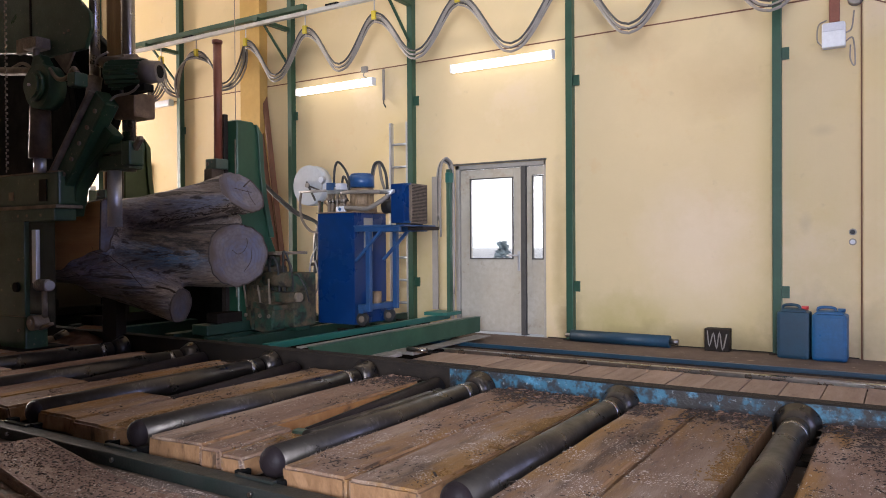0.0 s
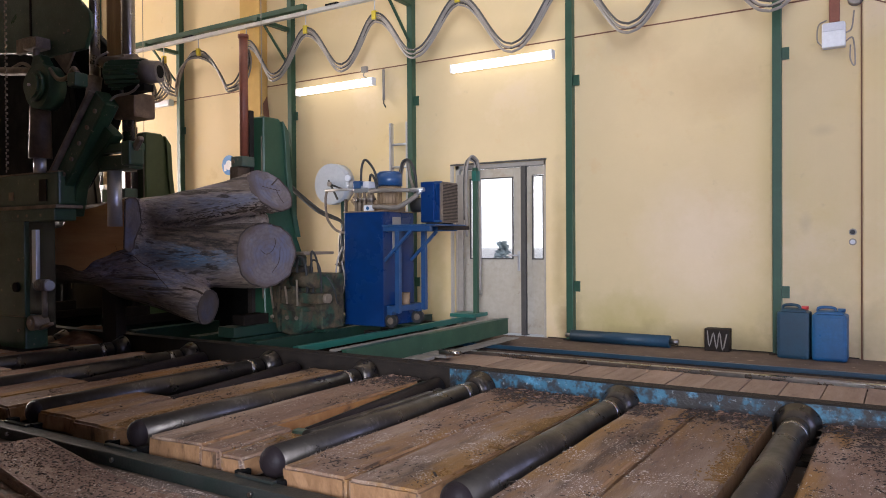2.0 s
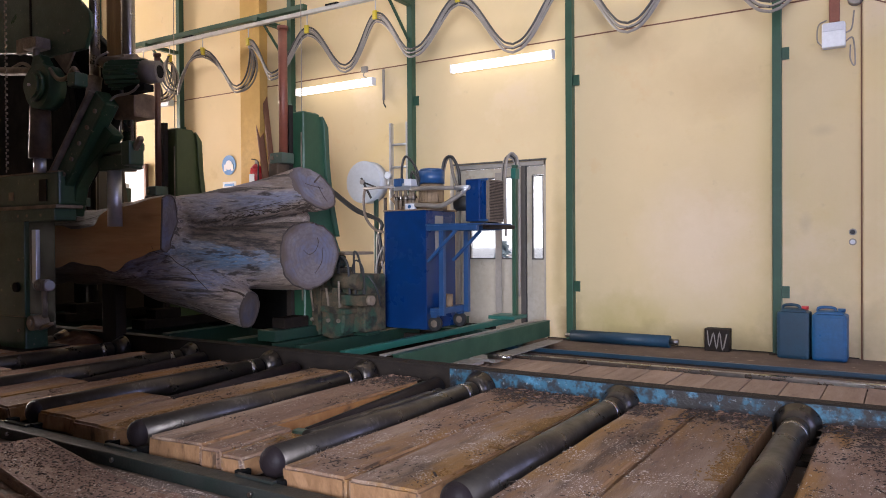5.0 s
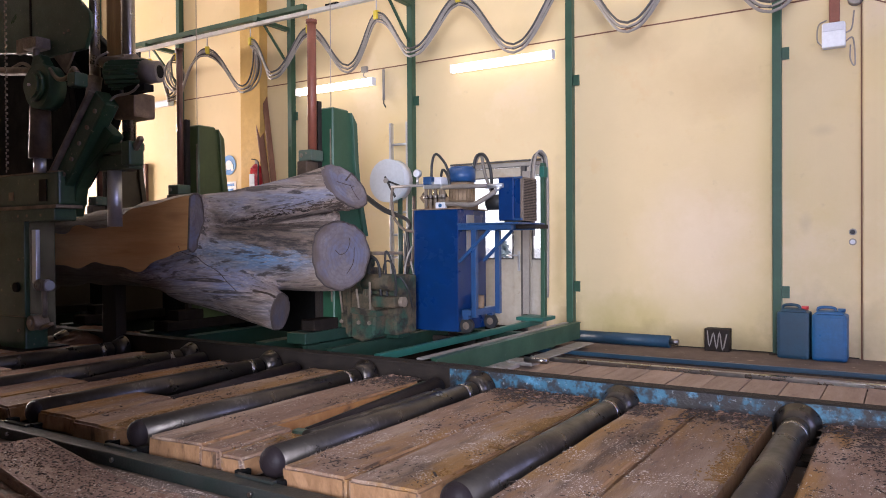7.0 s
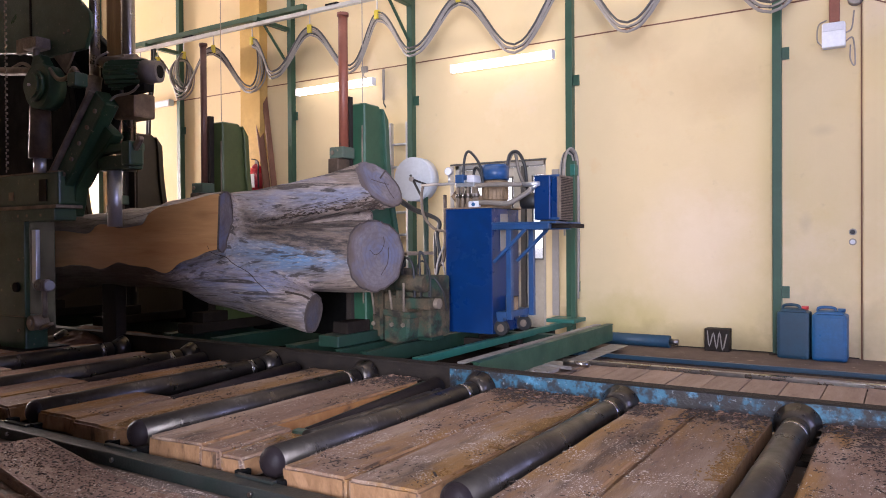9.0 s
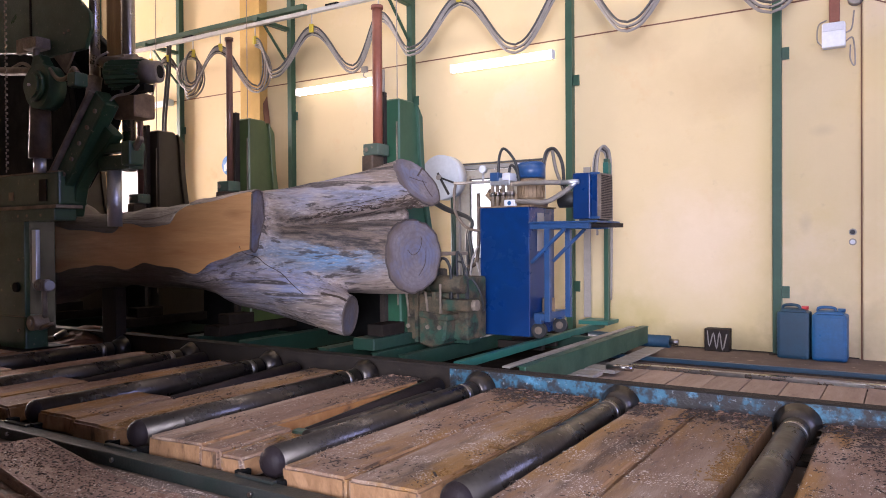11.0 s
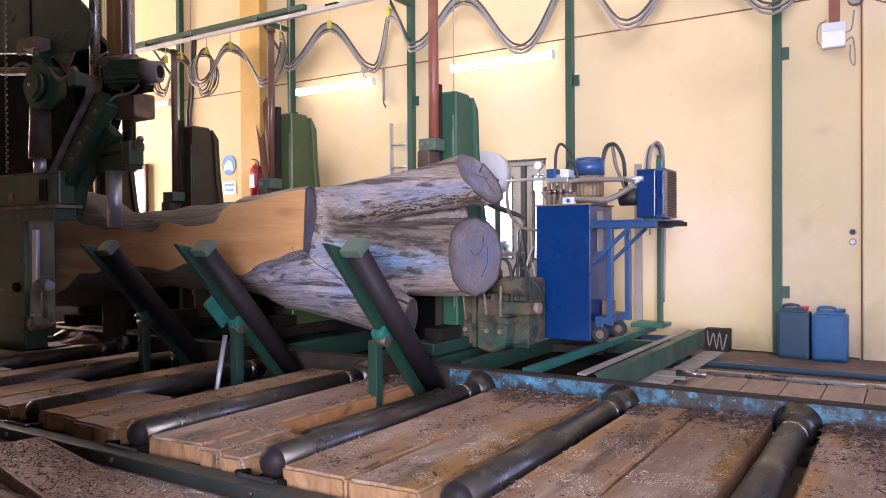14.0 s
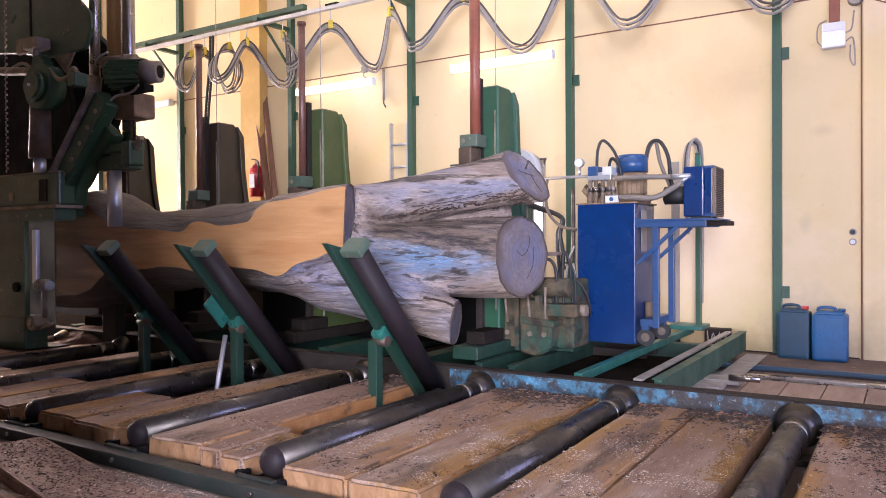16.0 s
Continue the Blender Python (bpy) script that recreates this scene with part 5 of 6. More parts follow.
def dial():
    d = ride(thing("dial_gauge", (-6.5, 7.2, 0.26), "large white round dial with dark pointers on a post", "dial"))
    x, y, z = -6.41, 7.12, 1.872
    part("face", rod((x, y - 0.003, z), (x, y, z), 0.248, seg=48), "dial_grey", d)
    part("rim", rod((x, y, z), (x, y + 0.17, z), 0.256, seg=48), "dial_grey", d)
    part("pointer", bar((x - 0.02, y - 0.012, z + 0.05), (x + 0.13, y - 0.012, z - 0.2), 0.03, 0.006, 0.001, up=(0, 1, 0)), "hose", d)
    part("pointer", bar((x, y - 0.012, z), (x + 0.2, y - 0.012, z - 0.07), 0.022, 0.006, 0.001, up=(0, 1, 0)), "hose", d)
    part("pin", rod((x, y - 0.03, z), (x, y, z), 0.03), "cable", d)
    part("post", rod((x + 0.12, y + 0.1, 0.26), (x + 0.12, y + 0.1, 1.75), 0.03), "green", d)
    for k in (0, 1):
        part("cable", tube([(-6.59, 6.15, 1.6), (-6.56, 6.22, 1.86), (-6.47, 6.28, 1.92), (-6.17, 6.3, 1.70 - 0.02 * k), (-5.86, 6.3, 1.50 - 0.02 * k), (-5.536 - 0.02 * k, 6.3 + 0.03 * k, 1.36), (-5.55 - 0.04 * k, 6.3 + 0.03 * k, 1.2), (-5.52 - 0.05 * k, 6.3, 1.0), (-5.53, 6.25, 0.8)], 0.02), "hose", d)


def supply_cable():
    c = ride(thing("supply_cable", (-11.65, 7.3, 2.0), "black supply cable hanging from the rail to a plug", "cable"))
    x = -11.46
    for dx in (-0.03, 0.03):
        part("cable", tube([(x + dx, 7.4, 4.17), (x + dx, 7.38, 3.75), (x + dx, 7.3, 3.0), (x + dx * 0.6, 7.3, 2.5), (x + dx, 7.3, 2.2), (x - 0.15 + dx, 7.3, 2.0), (x - 0.35 + dx, 7.32, 1.85)], 0.02), "hose", c)
    for z in (2.25, 2.72):
        part("tape", rod((x, 7.3, z), (x, 7.3, z + 0.06), 0.055, seg=14), "white", c)
    part("plug", box(x - 0.05, x + 0.17, 7.25, 7.35, 2.02, 2.1, 0.02), "white", c)
    part("socket", box(x + 0.05, x + 0.2, 7.2, 7.36, 1.5, 2.02, 0.01), "green", c)


def hose_stand():
    h = ride(thing("hose_stand", (-4.7, 7.7, 0.25), "thin green post with hoses looped over the top", "hose stand"))
    part("post", box(-4.67, -4.62, 7.66, 7.72, 0.25, 2.02, 0.004), "post", h)
    part("foot", box(-4.90, -4.57, 7.5, 7.84, 0.25, 0.29, 0.004), "teal", h)
    part("hook", box(-4.67, -4.61, 7.64, 7.74, 1.86, 1.98, 0.006), "teal", h)
    for i in range(4):
        x = -4.725 + 0.016 * i
        part("hose", tube([(x - 0.05, 7.62, 1.5 - 0.1 * i), (x - 0.05, 7.62, 1.9), (x - 0.02, 7.64, 2.09 + 0.012 * i), (x + 0.03, 7.68, 2.11 + 0.012 * i), (x + 0.06, 7.74, 1.98), (x + 0.06, 7.76, 1.2), (x + 0.05, 7.76, 0.5)], 0.012), ("cable", "hose", "grey_hose", "cable")[i], h)
    part("strip", box(-4.93, -4.85, 7.74, 7.76, 0.3, 1.95, 0.003), "cable", h)


# ---------------------------------------------------------------- the log
SAWPLANE = 4.17
FORKS = (   # centre, radius, centre, radius
    ((-10.5, 4.54, 1.09), 0.62, (-9.65, 4.54, 1.09), 0.57),
    ((-9.65, 4.54, 1.09), 0.57, (-9.05, 4.5, 1.08), 0.38),
    ((-9.05, 4.5, 1.08), 0.38, (-7.9, 4.49, 1.10), 0.36),
    ((-7.9, 4.49, 1.10), 0.36, (-7.0, 4.52, 1.12), 0.39),
    ((-7.0, 4.52, 1.12), 0.39, (-6.3, 4.66, 1.01), 0.28),
    ((-6.3, 4.66, 1.01), 0.28, (-4.6, 4.98, 1.05), 0.325),        # lower fork
    ((-7.0, 4.6, 1.30), 0.24, (-6.1, 4.72, 1.47), 0.175),
    ((-6.1, 4.72, 1.47), 0.175, (-4.6, 5.02, 1.71), 0.225),       # upper fork
    ((-6.4, 4.8, 1.25), 0.17, (-5.5, 5.03, 1.36), 0.10),          # web between the forks
    ((-7.0, 4.40, 1.22), 0.33, (-6.05, 4.24, 1.35), 0.235),       # sawn branch stub
    ((-6.75, 4.58, 0.86), 0.28, (-5.2, 4.42, 0.49), 0.12),       # root stub
)


def log():
    lg = ride(thing("forked_log", (-7.5, 4.6, 0.5), "large forked weathered grey log with fresh sawn face", "log"))
    lo, hi, step = np.array((-10.7, 3.95, 0.3)), np.array((-4.85, 5.5, 2.1)), 0.023
    n = np.ceil((hi - lo) / step).astype(int) + 1
    ax = [lo[i] + step * np.arange(n[i]) for i in range(3)]
    X, Y, Z = np.meshgrid(*ax, indexing="ij")
    P = np.stack((X, Y, Z), -1)

    def limb(a, ra, b, rb, cut=None):
        a, b = np.array(a), np.array(b)
        d = b - a
        t = np.clip(((P - a) @ d) / (d @ d), 0, 1)
        return np.linalg.norm(P - (a + t[..., None] * d), axis=-1) - (ra + (rb - ra) * t)

    # slow lumps and shallow grooves along the grain
    lump = 0.02 * np.sin(2.1 * X + 3 * Z) * np.sin(1.7 * X + 4 * Y + 1) + 0.010 * np.sin(6.3 * X + 7 * Z + 5 * Y) * np.sin(5 * Z - 4 * Y + X)
    lump += 0.004 * np.sin(2.2 * X + 34 * Z + 3 * np.sin(3 * X)) + 0.003 * np.sin(3.1 * X + 55 * Z - 21 * Y)
    f = None
    caps = {5: (-5.23, 4.9, 1.05, 0.04, -0.15), 7: (-5.22, 4.95, 1.64, 0.62, -0.15), 9: (-6.31, 4.17, 1.34, -0.06, 0.5), 10: (-5.56, 4.46, 0.56, -0.1, 0.35)}   # cut ends
    planes = []
    for i, s in enumerate(FORKS):
        v = limb(*s)
        if i in caps:
            cx, cy, cz, tz, ty = caps[i]
            nrm = np.array((1.0, ty, tz)) / np.linalg.norm((1.0, ty, tz))
            v = np.maximum(v + lump, (P - np.array((cx, cy, cz))) @ nrm) - lump
            planes.append((np.array((cx, cy, cz)), nrm))
        if f is None:
            f = v
        else:
            k = 0.09 if i < 5 else {9: 0.07, 10: 0.1}.get(i, 0.025)
            h = np.clip(0.5 + 0.5 * (f - v) / k, 0, 1)
            f = f * (1 - h) + v * h - k * h * (1 - h)
    f = f + lump
    f = np.maximum(f, 0.05 * (1 - np.sqrt(((X + 5.60 + 0.3 * (Z - 0.78)) / 0.16) ** 2 + ((Y - 4.40) / 0.16) ** 2 + ((Z - 0.80 + 0.3 * (X + 5.6)) / 0.035) ** 2)))      # hollow beside the root
    f = np.maximum(f, -10.28 - X)
    f = np.minimum(f, 1.0)
    # surface nets
    corner = [(i, j, k) for i in (0, 1) for j in (0, 1) for k in (0, 1)]
    m = n - 1
    vals = np.stack([f[i:i + m[0], j:j + m[1], k:k + m[2]] for i, j, k in corner], -1)
    inside = vals < 0
    act = inside.any(-1) & ~inside.all(-1)
    idx = -np.ones(m, int)
    cells = np.argwhere(act)
    idx[act] = np.arange(len(cells))
    va = vals[act]
    acc, cnt = np.zeros((len(cells), 3)), np.zeros(len(cells))
    for a, b in itertools.combinations(range(8), 2):
        ca, cb = np.array(corner[a]), np.array(corner[b])
        if np.abs(ca - cb).sum() != 1:
            continue
        cross = (va[:, a] < 0) != (va[:, b] < 0)
        t = va[:, a] / np.where(cross, va[:, a] - va[:, b], 1)
        acc += np.where(cross[:, None], ca + t[:, None] * (cb - ca), 0)
        cnt += cross
    verts = lo + step * (cells + acc / cnt[:, None])
    faces = []
    for d in range(3):
        u, w = (d + 1) % 3, (d + 2) % 3
        sl0, sl1 = [slice(1, -1)] * 3, [slice(1, -1)] * 3
        sl0[d], sl1[d] = slice(0, -1), slice(1, None)
        a, b = f[tuple(sl0)] < 0, f[tuple(sl1)] < 0
        for e in np.argwhere(a != b):
            c = e + np.array([0 if i == d else 1 for i in range(3)])
            du, dw = np.eye(3, dtype=int)[u], np.eye(3, dtype=int)[w]
            q = [idx[tuple(c - du - dw)], idx[tuple(c - dw)], idx[tuple(c)], idx[tuple(c - du)]]
            if min(q) < 0:
                continue
            if not a[tuple(e)]:
                q.reverse()
            faces.append(q)
    # crisp cut ends
    for c, nrm in planes:
        d = (verts - c) @ nrm
        near = (np.abs(d) < 0.8 * step) & (np.linalg.norm(verts - c, axis=1) < 0.42)
        verts[near] -= d[near, None] * nrm
    base = BASE[lg]
    own = bmesh.new()
    pool = [own.verts.new(v - np.array(base)) for v in verts]
    for q in faces:
        own.faces.new([pool[i] for i in q])
    # the saw has taken off the near side
    cut = bmesh.ops.bisect_plane(own, geom=own.verts[:] + own.edges[:] + own.faces[:], plane_co=(0, SAWPLANE - base.y, 0), plane_no=(0, -1, 0), clear_outer=True)
    rim = [e for e in cut["geom_cut"] if isinstance(e, bmesh.types.BMEdge)]
    lid = bmesh.ops.triangle_fill(own, edges=rim, use_beauty=True, use_dissolve=False)
    flat = {q for q in lid["geom"] if isinstance(q, bmesh.types.BMFace)}
    own.faces.index_update()
    own.normal_update()
    groups = {"bark_surface": [], "sawn_face": [], "cut_end": [], "cut_end.": [], "cut_end..": [], "cut_end...": []}
    names = ["cut_end", "cut_end.", "cut_end..", "cut_end..."]
    p0, p1 = Vector((-6.34, 4.68, 1.43)), Vector((-5.2, 4.90, 1.615))      # axis of the upper fork
    axis = (p1 - p0).normalized()
    out = -axis.cross(Vector((0, 0, 1))).normalized()
    out = out if out.y < 0 else -out
    low = axis.cross(out).normalized()
    low = low if low.z < 0 else -low
    for q in own.faces:
        c = np.array(q.calc_center_median()) + np.array(base)
        kind = "sawn_face" if q in flat else "bark_surface"
        if kind != "sawn_face":
            for k, (o, nrm) in enumerate(planes):
                if abs((c - o) @ nrm) < 0.004 and np.linalg.norm(c - o) < (0.36, 0.3, 0.29, 0.19)[k] and abs(np.array(q.normal) @ nrm) > 0.9:
                    kind = names[k]
        groups[kind].append(q.index)
    # open cracks along the grain and across the cut ends
    from_tree = BVHTree.FromBMesh(own)
    for line, r in (([(-6.45, 1.12), (-6.38, 0.99), (-6.2, 0.90), (-6.06, 0.82), (-5.92, 0.74)], 0.004), ([(-5.76, 0.745), (-5.68, 0.735), (-5.58, 0.715), (-5.5, 0.68)], 0.012),
                    ([(-6.0, 1.41), (-5.7, 1.44), (-5.38, 1.50)], 0.004), ([(-8.3, 1.38), (-7.7, 1.36), (-7.3, 1.42)], 0.004)):
        pts = []
        for q in spline([(x, 0, z) for x, z in line], 6):
            hit = from_tree.ray_cast(Vector((q.x, 3.6, q.z)) - base, Vector((0, 1, 0)))[0]
            if hit:
                pts.append(hit + base + Vector((0, r * 0.55, 0)))
        if len(pts) > 3:
            part("crack", tube(pts, r, seg=6, smooth=False), "bark_chips", lg)
    # shaggy dark bark left in the fork
    rnd = random.Random(31)
    strip = bmesh.new()
    for i in range(900):
        t = rnd.random()
        a = rnd.triangular(0.45, 1.6, 1.1)
        rad = 0.15 + 0.055 * t
        ln, wd, th = rnd.uniform(0.008, 0.04), rnd.uniform(0.003, 0.008), rnd.uniform(0.004, 0.014)
        nrm = out * math.cos(a) + low * math.sin(a)
        start = p0.lerp(p1, t) + nrm * 0.5
        hit = from_tree.ray_cast(start - base, -nrm, 0.6)[0]
        if hit is None:
            continue
        mid = hit + base
        if (mid - p0.lerp(p1, t)).length > rad + 0.06:
            continue
        side = axis.cross(nrm).normalized()
        along = (axis + side * rnd.uniform(-0.25, 0.25)).normalized()
        v = [strip.verts.new(mid + along * (u * ln) + side * (w * wd * (1 - 0.5 * abs(u))) + nrm * (h * th - 0.003)) for u, w, h in ((-1, -1, 0), (-1, 1, 0), (1, 1, 0), (1, -1, 0), (-0.6, 0, 1), (0.5, 0, 1.2))]
        for q in ((0, 4, 1), (1, 4, 5, 2), (2, 5, 3), (3, 5, 4, 0)):
            strip.faces.new([v[j] for j in q])
    bmesh.ops.recalc_face_normals(strip, faces=strip.faces[:])
    tagged(part("shaggy_bark", strip, "dark_bark", lg), "loose dark flakes of bark in the fork", kind="stuff")
    for k, line in ((0, [(-0.10, 0.03), (-0.04, -0.01), (0.03, 0.02), (0.07, 0.09), (0.06, 0.14)]), (0, [(0.12, 0.05), (0.10, -0.08), (0.02, -0.18)]), (1, [(-0.12, 0.02), (-0.04, 0.0), (0.06, -0.02)]), (1, [(0.02, 0.0), (0.03, -0.1), (0.05, -0.16)])):
        o, nrm = planes[k]
        v = Vector((0, 0, 1))
        nn = Vector(nrm)
        v = (v - nn * v.dot(nn)).normalized()
        u = v.cross(nn)
        part("crack", tube([Vector(o) + a * u + b * v for a, b in line], 0.003, seg=6), "bark_chips", lg)
    data = bpy.data.meshes.new("whole")
    own.to_mesh(data)
    own.free()
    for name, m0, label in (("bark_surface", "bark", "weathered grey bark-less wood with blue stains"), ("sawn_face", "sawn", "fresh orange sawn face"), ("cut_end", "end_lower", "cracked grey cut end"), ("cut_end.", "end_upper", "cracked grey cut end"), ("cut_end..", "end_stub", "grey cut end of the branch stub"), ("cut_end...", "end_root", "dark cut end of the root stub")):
        if not groups[name]:
            continue
        own = bmesh.new()
        own.from_mesh(data)
        own.faces.ensure_lookup_table()
        keep = set(groups[name])
        bmesh.ops.delete(own, geom=[q for q in own.faces if q.index not in keep], context="FACES")
        for q in own.faces:
            q.smooth = name.startswith("bark")
        if name.startswith("cut_end"):
            # bark rim round the cut
            rim = {e for e in own.edges if len(e.link_faces) == 1}
            loops = []
            while rim:
                e = rim.pop()
                chain = [e.verts[0], e.verts[1]]
                while True:
                    nxt = next((q for q in chain[-1].link_edges if q in rim), None)
                    if nxt is None:
                        break
                    rim.discard(nxt)
                    chain.append(nxt.other_vert(chain[-1]))
                loops.append(chain)
            loop = [v.co.copy() for v in max(loops, key=len)]
            mean = [(loop[i - 1] + loop[i] + loop[(i + 1) % len(loop)]) / 3 for i in range(len(loop))]
            part("bark_rim", tube([v + base for v in mean[1:]], 0.008, seg=6, smooth=False), "rim", lg)
        if name == "sawn_face":
            bmesh.ops.recalc_face_normals(own, faces=own.faces[:])
        out = bpy.data.meshes.new(name.strip("."))
        own.to_mesh(out)
        own.free()
        out.materials.append(M[m0])
        ob = new(name.strip("."), out)
        ob.parent = lg
        tagged(ob, label)


# ---------------------------------------------------------------- the band saw
def saw():
    s = thing("band_saw", (-7.4, 3.9, 0), "huge dark green band saw with black wheel and steel columns", "band saw")
    # lower housing before the log
    part("lower_housing", box(-9.6, -7.02, 3.8, 4.02, 0.0, 0.46, 0.02), "saw", s)
    part("upper_housing", box(-9.6, -7.02, 3.8, 3.85, 0.46, 1.40, 0.008), "saw", s)
    part("housing_ledge", box(-9.6, -6.46, 3.78, 4.04, 1.47, 1.50, 0.006), "dusty", s)
    part("housing_lip", box(-9.6, -6.5, 3.79, 4.0, 1.36, 1.47, 0.01), "saw", s)
    part("seam", box(-7.3, -7.03, 3.792, 3.798, 0.457, 0.465), "dusty", s)
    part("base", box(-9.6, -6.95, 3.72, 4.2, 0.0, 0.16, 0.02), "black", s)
    for x, z in ((-7.12, 0.33), (-7.1, 1.0), (-6.72, 1.41), (-6.95, 1.41), (-7.1, 1.41)):
        part("bolt", rod((x, 3.8, z), (x, 3.785, z), 0.014, seg=8), "dusty", s)
    part("blade", box(-7.66, -7.14, SAWPLANE - 0.006, SAWPLANE - 0.003, 0.3, 3.2), "oiled", s, "wide dark steel saw blade")
    part("guide_plate", box(-6.93, -6.86, 3.82, 3.86, 0.78, 1.28, 0.006), "galv", s)
    ro = part("guide_roller", rod((-6.88, 3.85, 0.765), (-6.69, 3.85, 0.765), 0.045, seg=20), "galv", s)
    for i in range(6):
        part("guide_ring", rod((-6.87 + 0.032 * i, 3.85, 0.765), (-6.856 + 0.032 * i, 3.85, 0.765), 0.056, seg=20), "steel", ro)
    part("guide_rod", rod((-6.78, 3.85, 0.46), (-6.78, 3.85, 0.72), 0.024), "dusty", s)
    part("hub", join(rod((-6.82, 3.74, 0.42), (-6.82, 3.88, 0.42), 0.07, seg=24), rod((-6.82, 3.72, 0.42), (-6.82, 3.74, 0.42), 0.035, seg=16)), "dusty", s)
    part("hub_lever", bar((-6.8, 3.82, 0.36), (-6.62, 3.82, 0.42), 0.05, 0.03, 0.006), "dusty", s)
    part("knob", rod((-7.14, 3.8, 0.74), (-7.14, 3.77, 0.74), 0.045, seg=20), "black", s)
    # ledge casting and diagonal arm
    part("ledge_casting", box(-9.6, -6.48, 3.82, 4.1, 1.50, 1.80, 0.02), "saw", s)
    part("ledge_recess", box(-6.78, -6.66, 3.808, 3.82, 1.54, 1.74, 0.003), "black", s)
    part("ledge_recess", box(-7.3, -7.22, 3.808, 3.82, 1.56, 1.64, 0.003), "dusty", s)
    part("ledge_dust", box(-9.5, -6.5, 3.83, 4.1, 1.80, 1.815, 0.004), "dusty", s)
    part("diagonal_arm", bar((-6.68, 3.95, 1.60), (-5.93, 3.95, 2.42), 0.20, 0.14, 0.012, up=(0, 1, 0)), "saw", s, "green diagonal arm with a row of bolts")
    part("arm_edge", bar((-6.78, 3.93, 1.66), (-6.03, 3.93, 2.48), 0.03, 0.2, 0.006, up=(0, 1, 0)), "dusty", s)
    part("arm_brace", bar((-6.92, 4.05, 1.70), (-6.22, 4.05, 2.50), 0.05, 0.05, 0.006, up=(0, 1, 0)), "dusty", s)
    for i in range(6):
        t = 0.08 + i * 0.16
        part("bolt", rod((-6.66 + 0.75 * t, 3.885, 1.58 + 0.82 * t), (-6.66 + 0.75 * t, 3.862, 1.58 + 0.82 * t), 0.02, seg=6), "dusty", s)
    part("arm_web", prism([(-6.72, 1.40), (-6.68, 1.62), (-6.1, 2.24), (-5.9, 2.10), (-6.02, 2.0), (-6.28, 1.83), (-6.44, 1.66), (-6.52, 1.40)], 3.97, 4.09, 0.008), "saw", s)
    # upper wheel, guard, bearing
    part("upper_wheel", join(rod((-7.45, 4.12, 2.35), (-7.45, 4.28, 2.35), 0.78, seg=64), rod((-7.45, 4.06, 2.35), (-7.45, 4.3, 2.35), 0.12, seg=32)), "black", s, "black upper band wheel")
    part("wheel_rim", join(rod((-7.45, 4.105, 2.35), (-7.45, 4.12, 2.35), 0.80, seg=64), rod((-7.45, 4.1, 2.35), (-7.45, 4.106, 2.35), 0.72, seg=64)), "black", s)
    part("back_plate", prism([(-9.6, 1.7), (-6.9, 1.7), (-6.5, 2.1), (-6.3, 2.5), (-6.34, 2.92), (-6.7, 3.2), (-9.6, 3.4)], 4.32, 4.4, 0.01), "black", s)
    part("guard", prism([(-9.6, 2.95), (-7.6, 3.02), (-7.1, 2.95), (-6.75, 2.86), (-6.6, 2.86), (-6.33, 2.86), (-6.12, 2.86), (-6.03, 3.03), (-6.05, 3.17), (-6.2, 3.30), (-6.5, 3.55), (-9.6, 3.8)], 3.86, 3.9, 0.008), "saw", s, "green sheet guard")
    part("guard_flange", prism([(-6.63, 2.86), (-6.43, 2.68), (-6.3, 2.86)], 3.87, 3.89, 0.003), "dusty", s)
    part("guard_seam", box(-6.98, -6.955, 3.852, 3.86, 2.95, 3.6), "black", s)
    for x, z in ((-6.35, 3.05), (-6.42, 3.04), (-6.15, 3.25)):
        part("bolt", rod((x, 3.86, z), (x, 3.848, z), 0.012, seg=8), "dusty", s)
    hx, hz = -6.60, 2.56
    be = part("bearing_housing", join(rod((hx, 3.7, hz), (hx, 3.86, hz), 0.20, seg=36), rod((hx, 3.66, hz), (hx, 3.7, hz), 0.14, seg=32)), "saw", s)
    part("bearing_cap", rod((hx, 3.64, hz), (hx, 3.66, hz), 0.11, seg=32), "saw", be)
    part("bearing_bolt", rod((hx, 3.62, hz), (hx, 3.64, hz), 0.012, seg=8), "galv", be)
    part("bearing_foot", rod((-6.72, 3.80, hz - 0.10), (-6.73, 3.80, 1.93), 0.085, 0.098, seg=28), "brown_iron", s)
    part("piston", rod((-6.74, 3.8, 1.80), (-6.74, 3.8, 1.94), 0.055, seg=24), "galv", s)
    part("screw", rod((-6.74, 3.78, hz + 0.2), (-6.74, 3.78, 3.02), 0.03, seg=12), "dusty", s)
    part("screw_nut", box(-6.86, -6.64, 3.72, 3.86, 2.92, 3.02, 0.015), "dusty", s)
    part("bracket", box(-7.12, -6.86, 3.8, 3.84, 2.93, 3.07, 0.008), "dusty", s)
    part("yoke", prism([(hx - 0.24, hz + 0.04), (hx - 0.13, hz + 0.30), (hx - 0.03, hz + 0.30), (hx + 0.18, hz + 0.04)], 3.74, 3.84, 0.01), "saw", s)
    part("bearing_arm", tube([(hx + 0.14, 3.74, hz + 0.14), (hx + 0.26, 3.74, hz + 0.04), (hx + 0.4, 3.74, hz + 0.03), (hx + 0.5, 3.74, hz + 0.10), (hx + 0.56, 3.74, hz + 0.06)], 0.02), "dusty", s)
    part("bearing_arm", tube([(hx - 0.12, 3.74, hz + 0.14), (hx - 0.26, 3.74, hz + 0.17), (hx - 0.5, 3.74, hz + 0.2), (hx - 0.66, 3.74, hz + 0.22)], 0.04), "dusty", s)
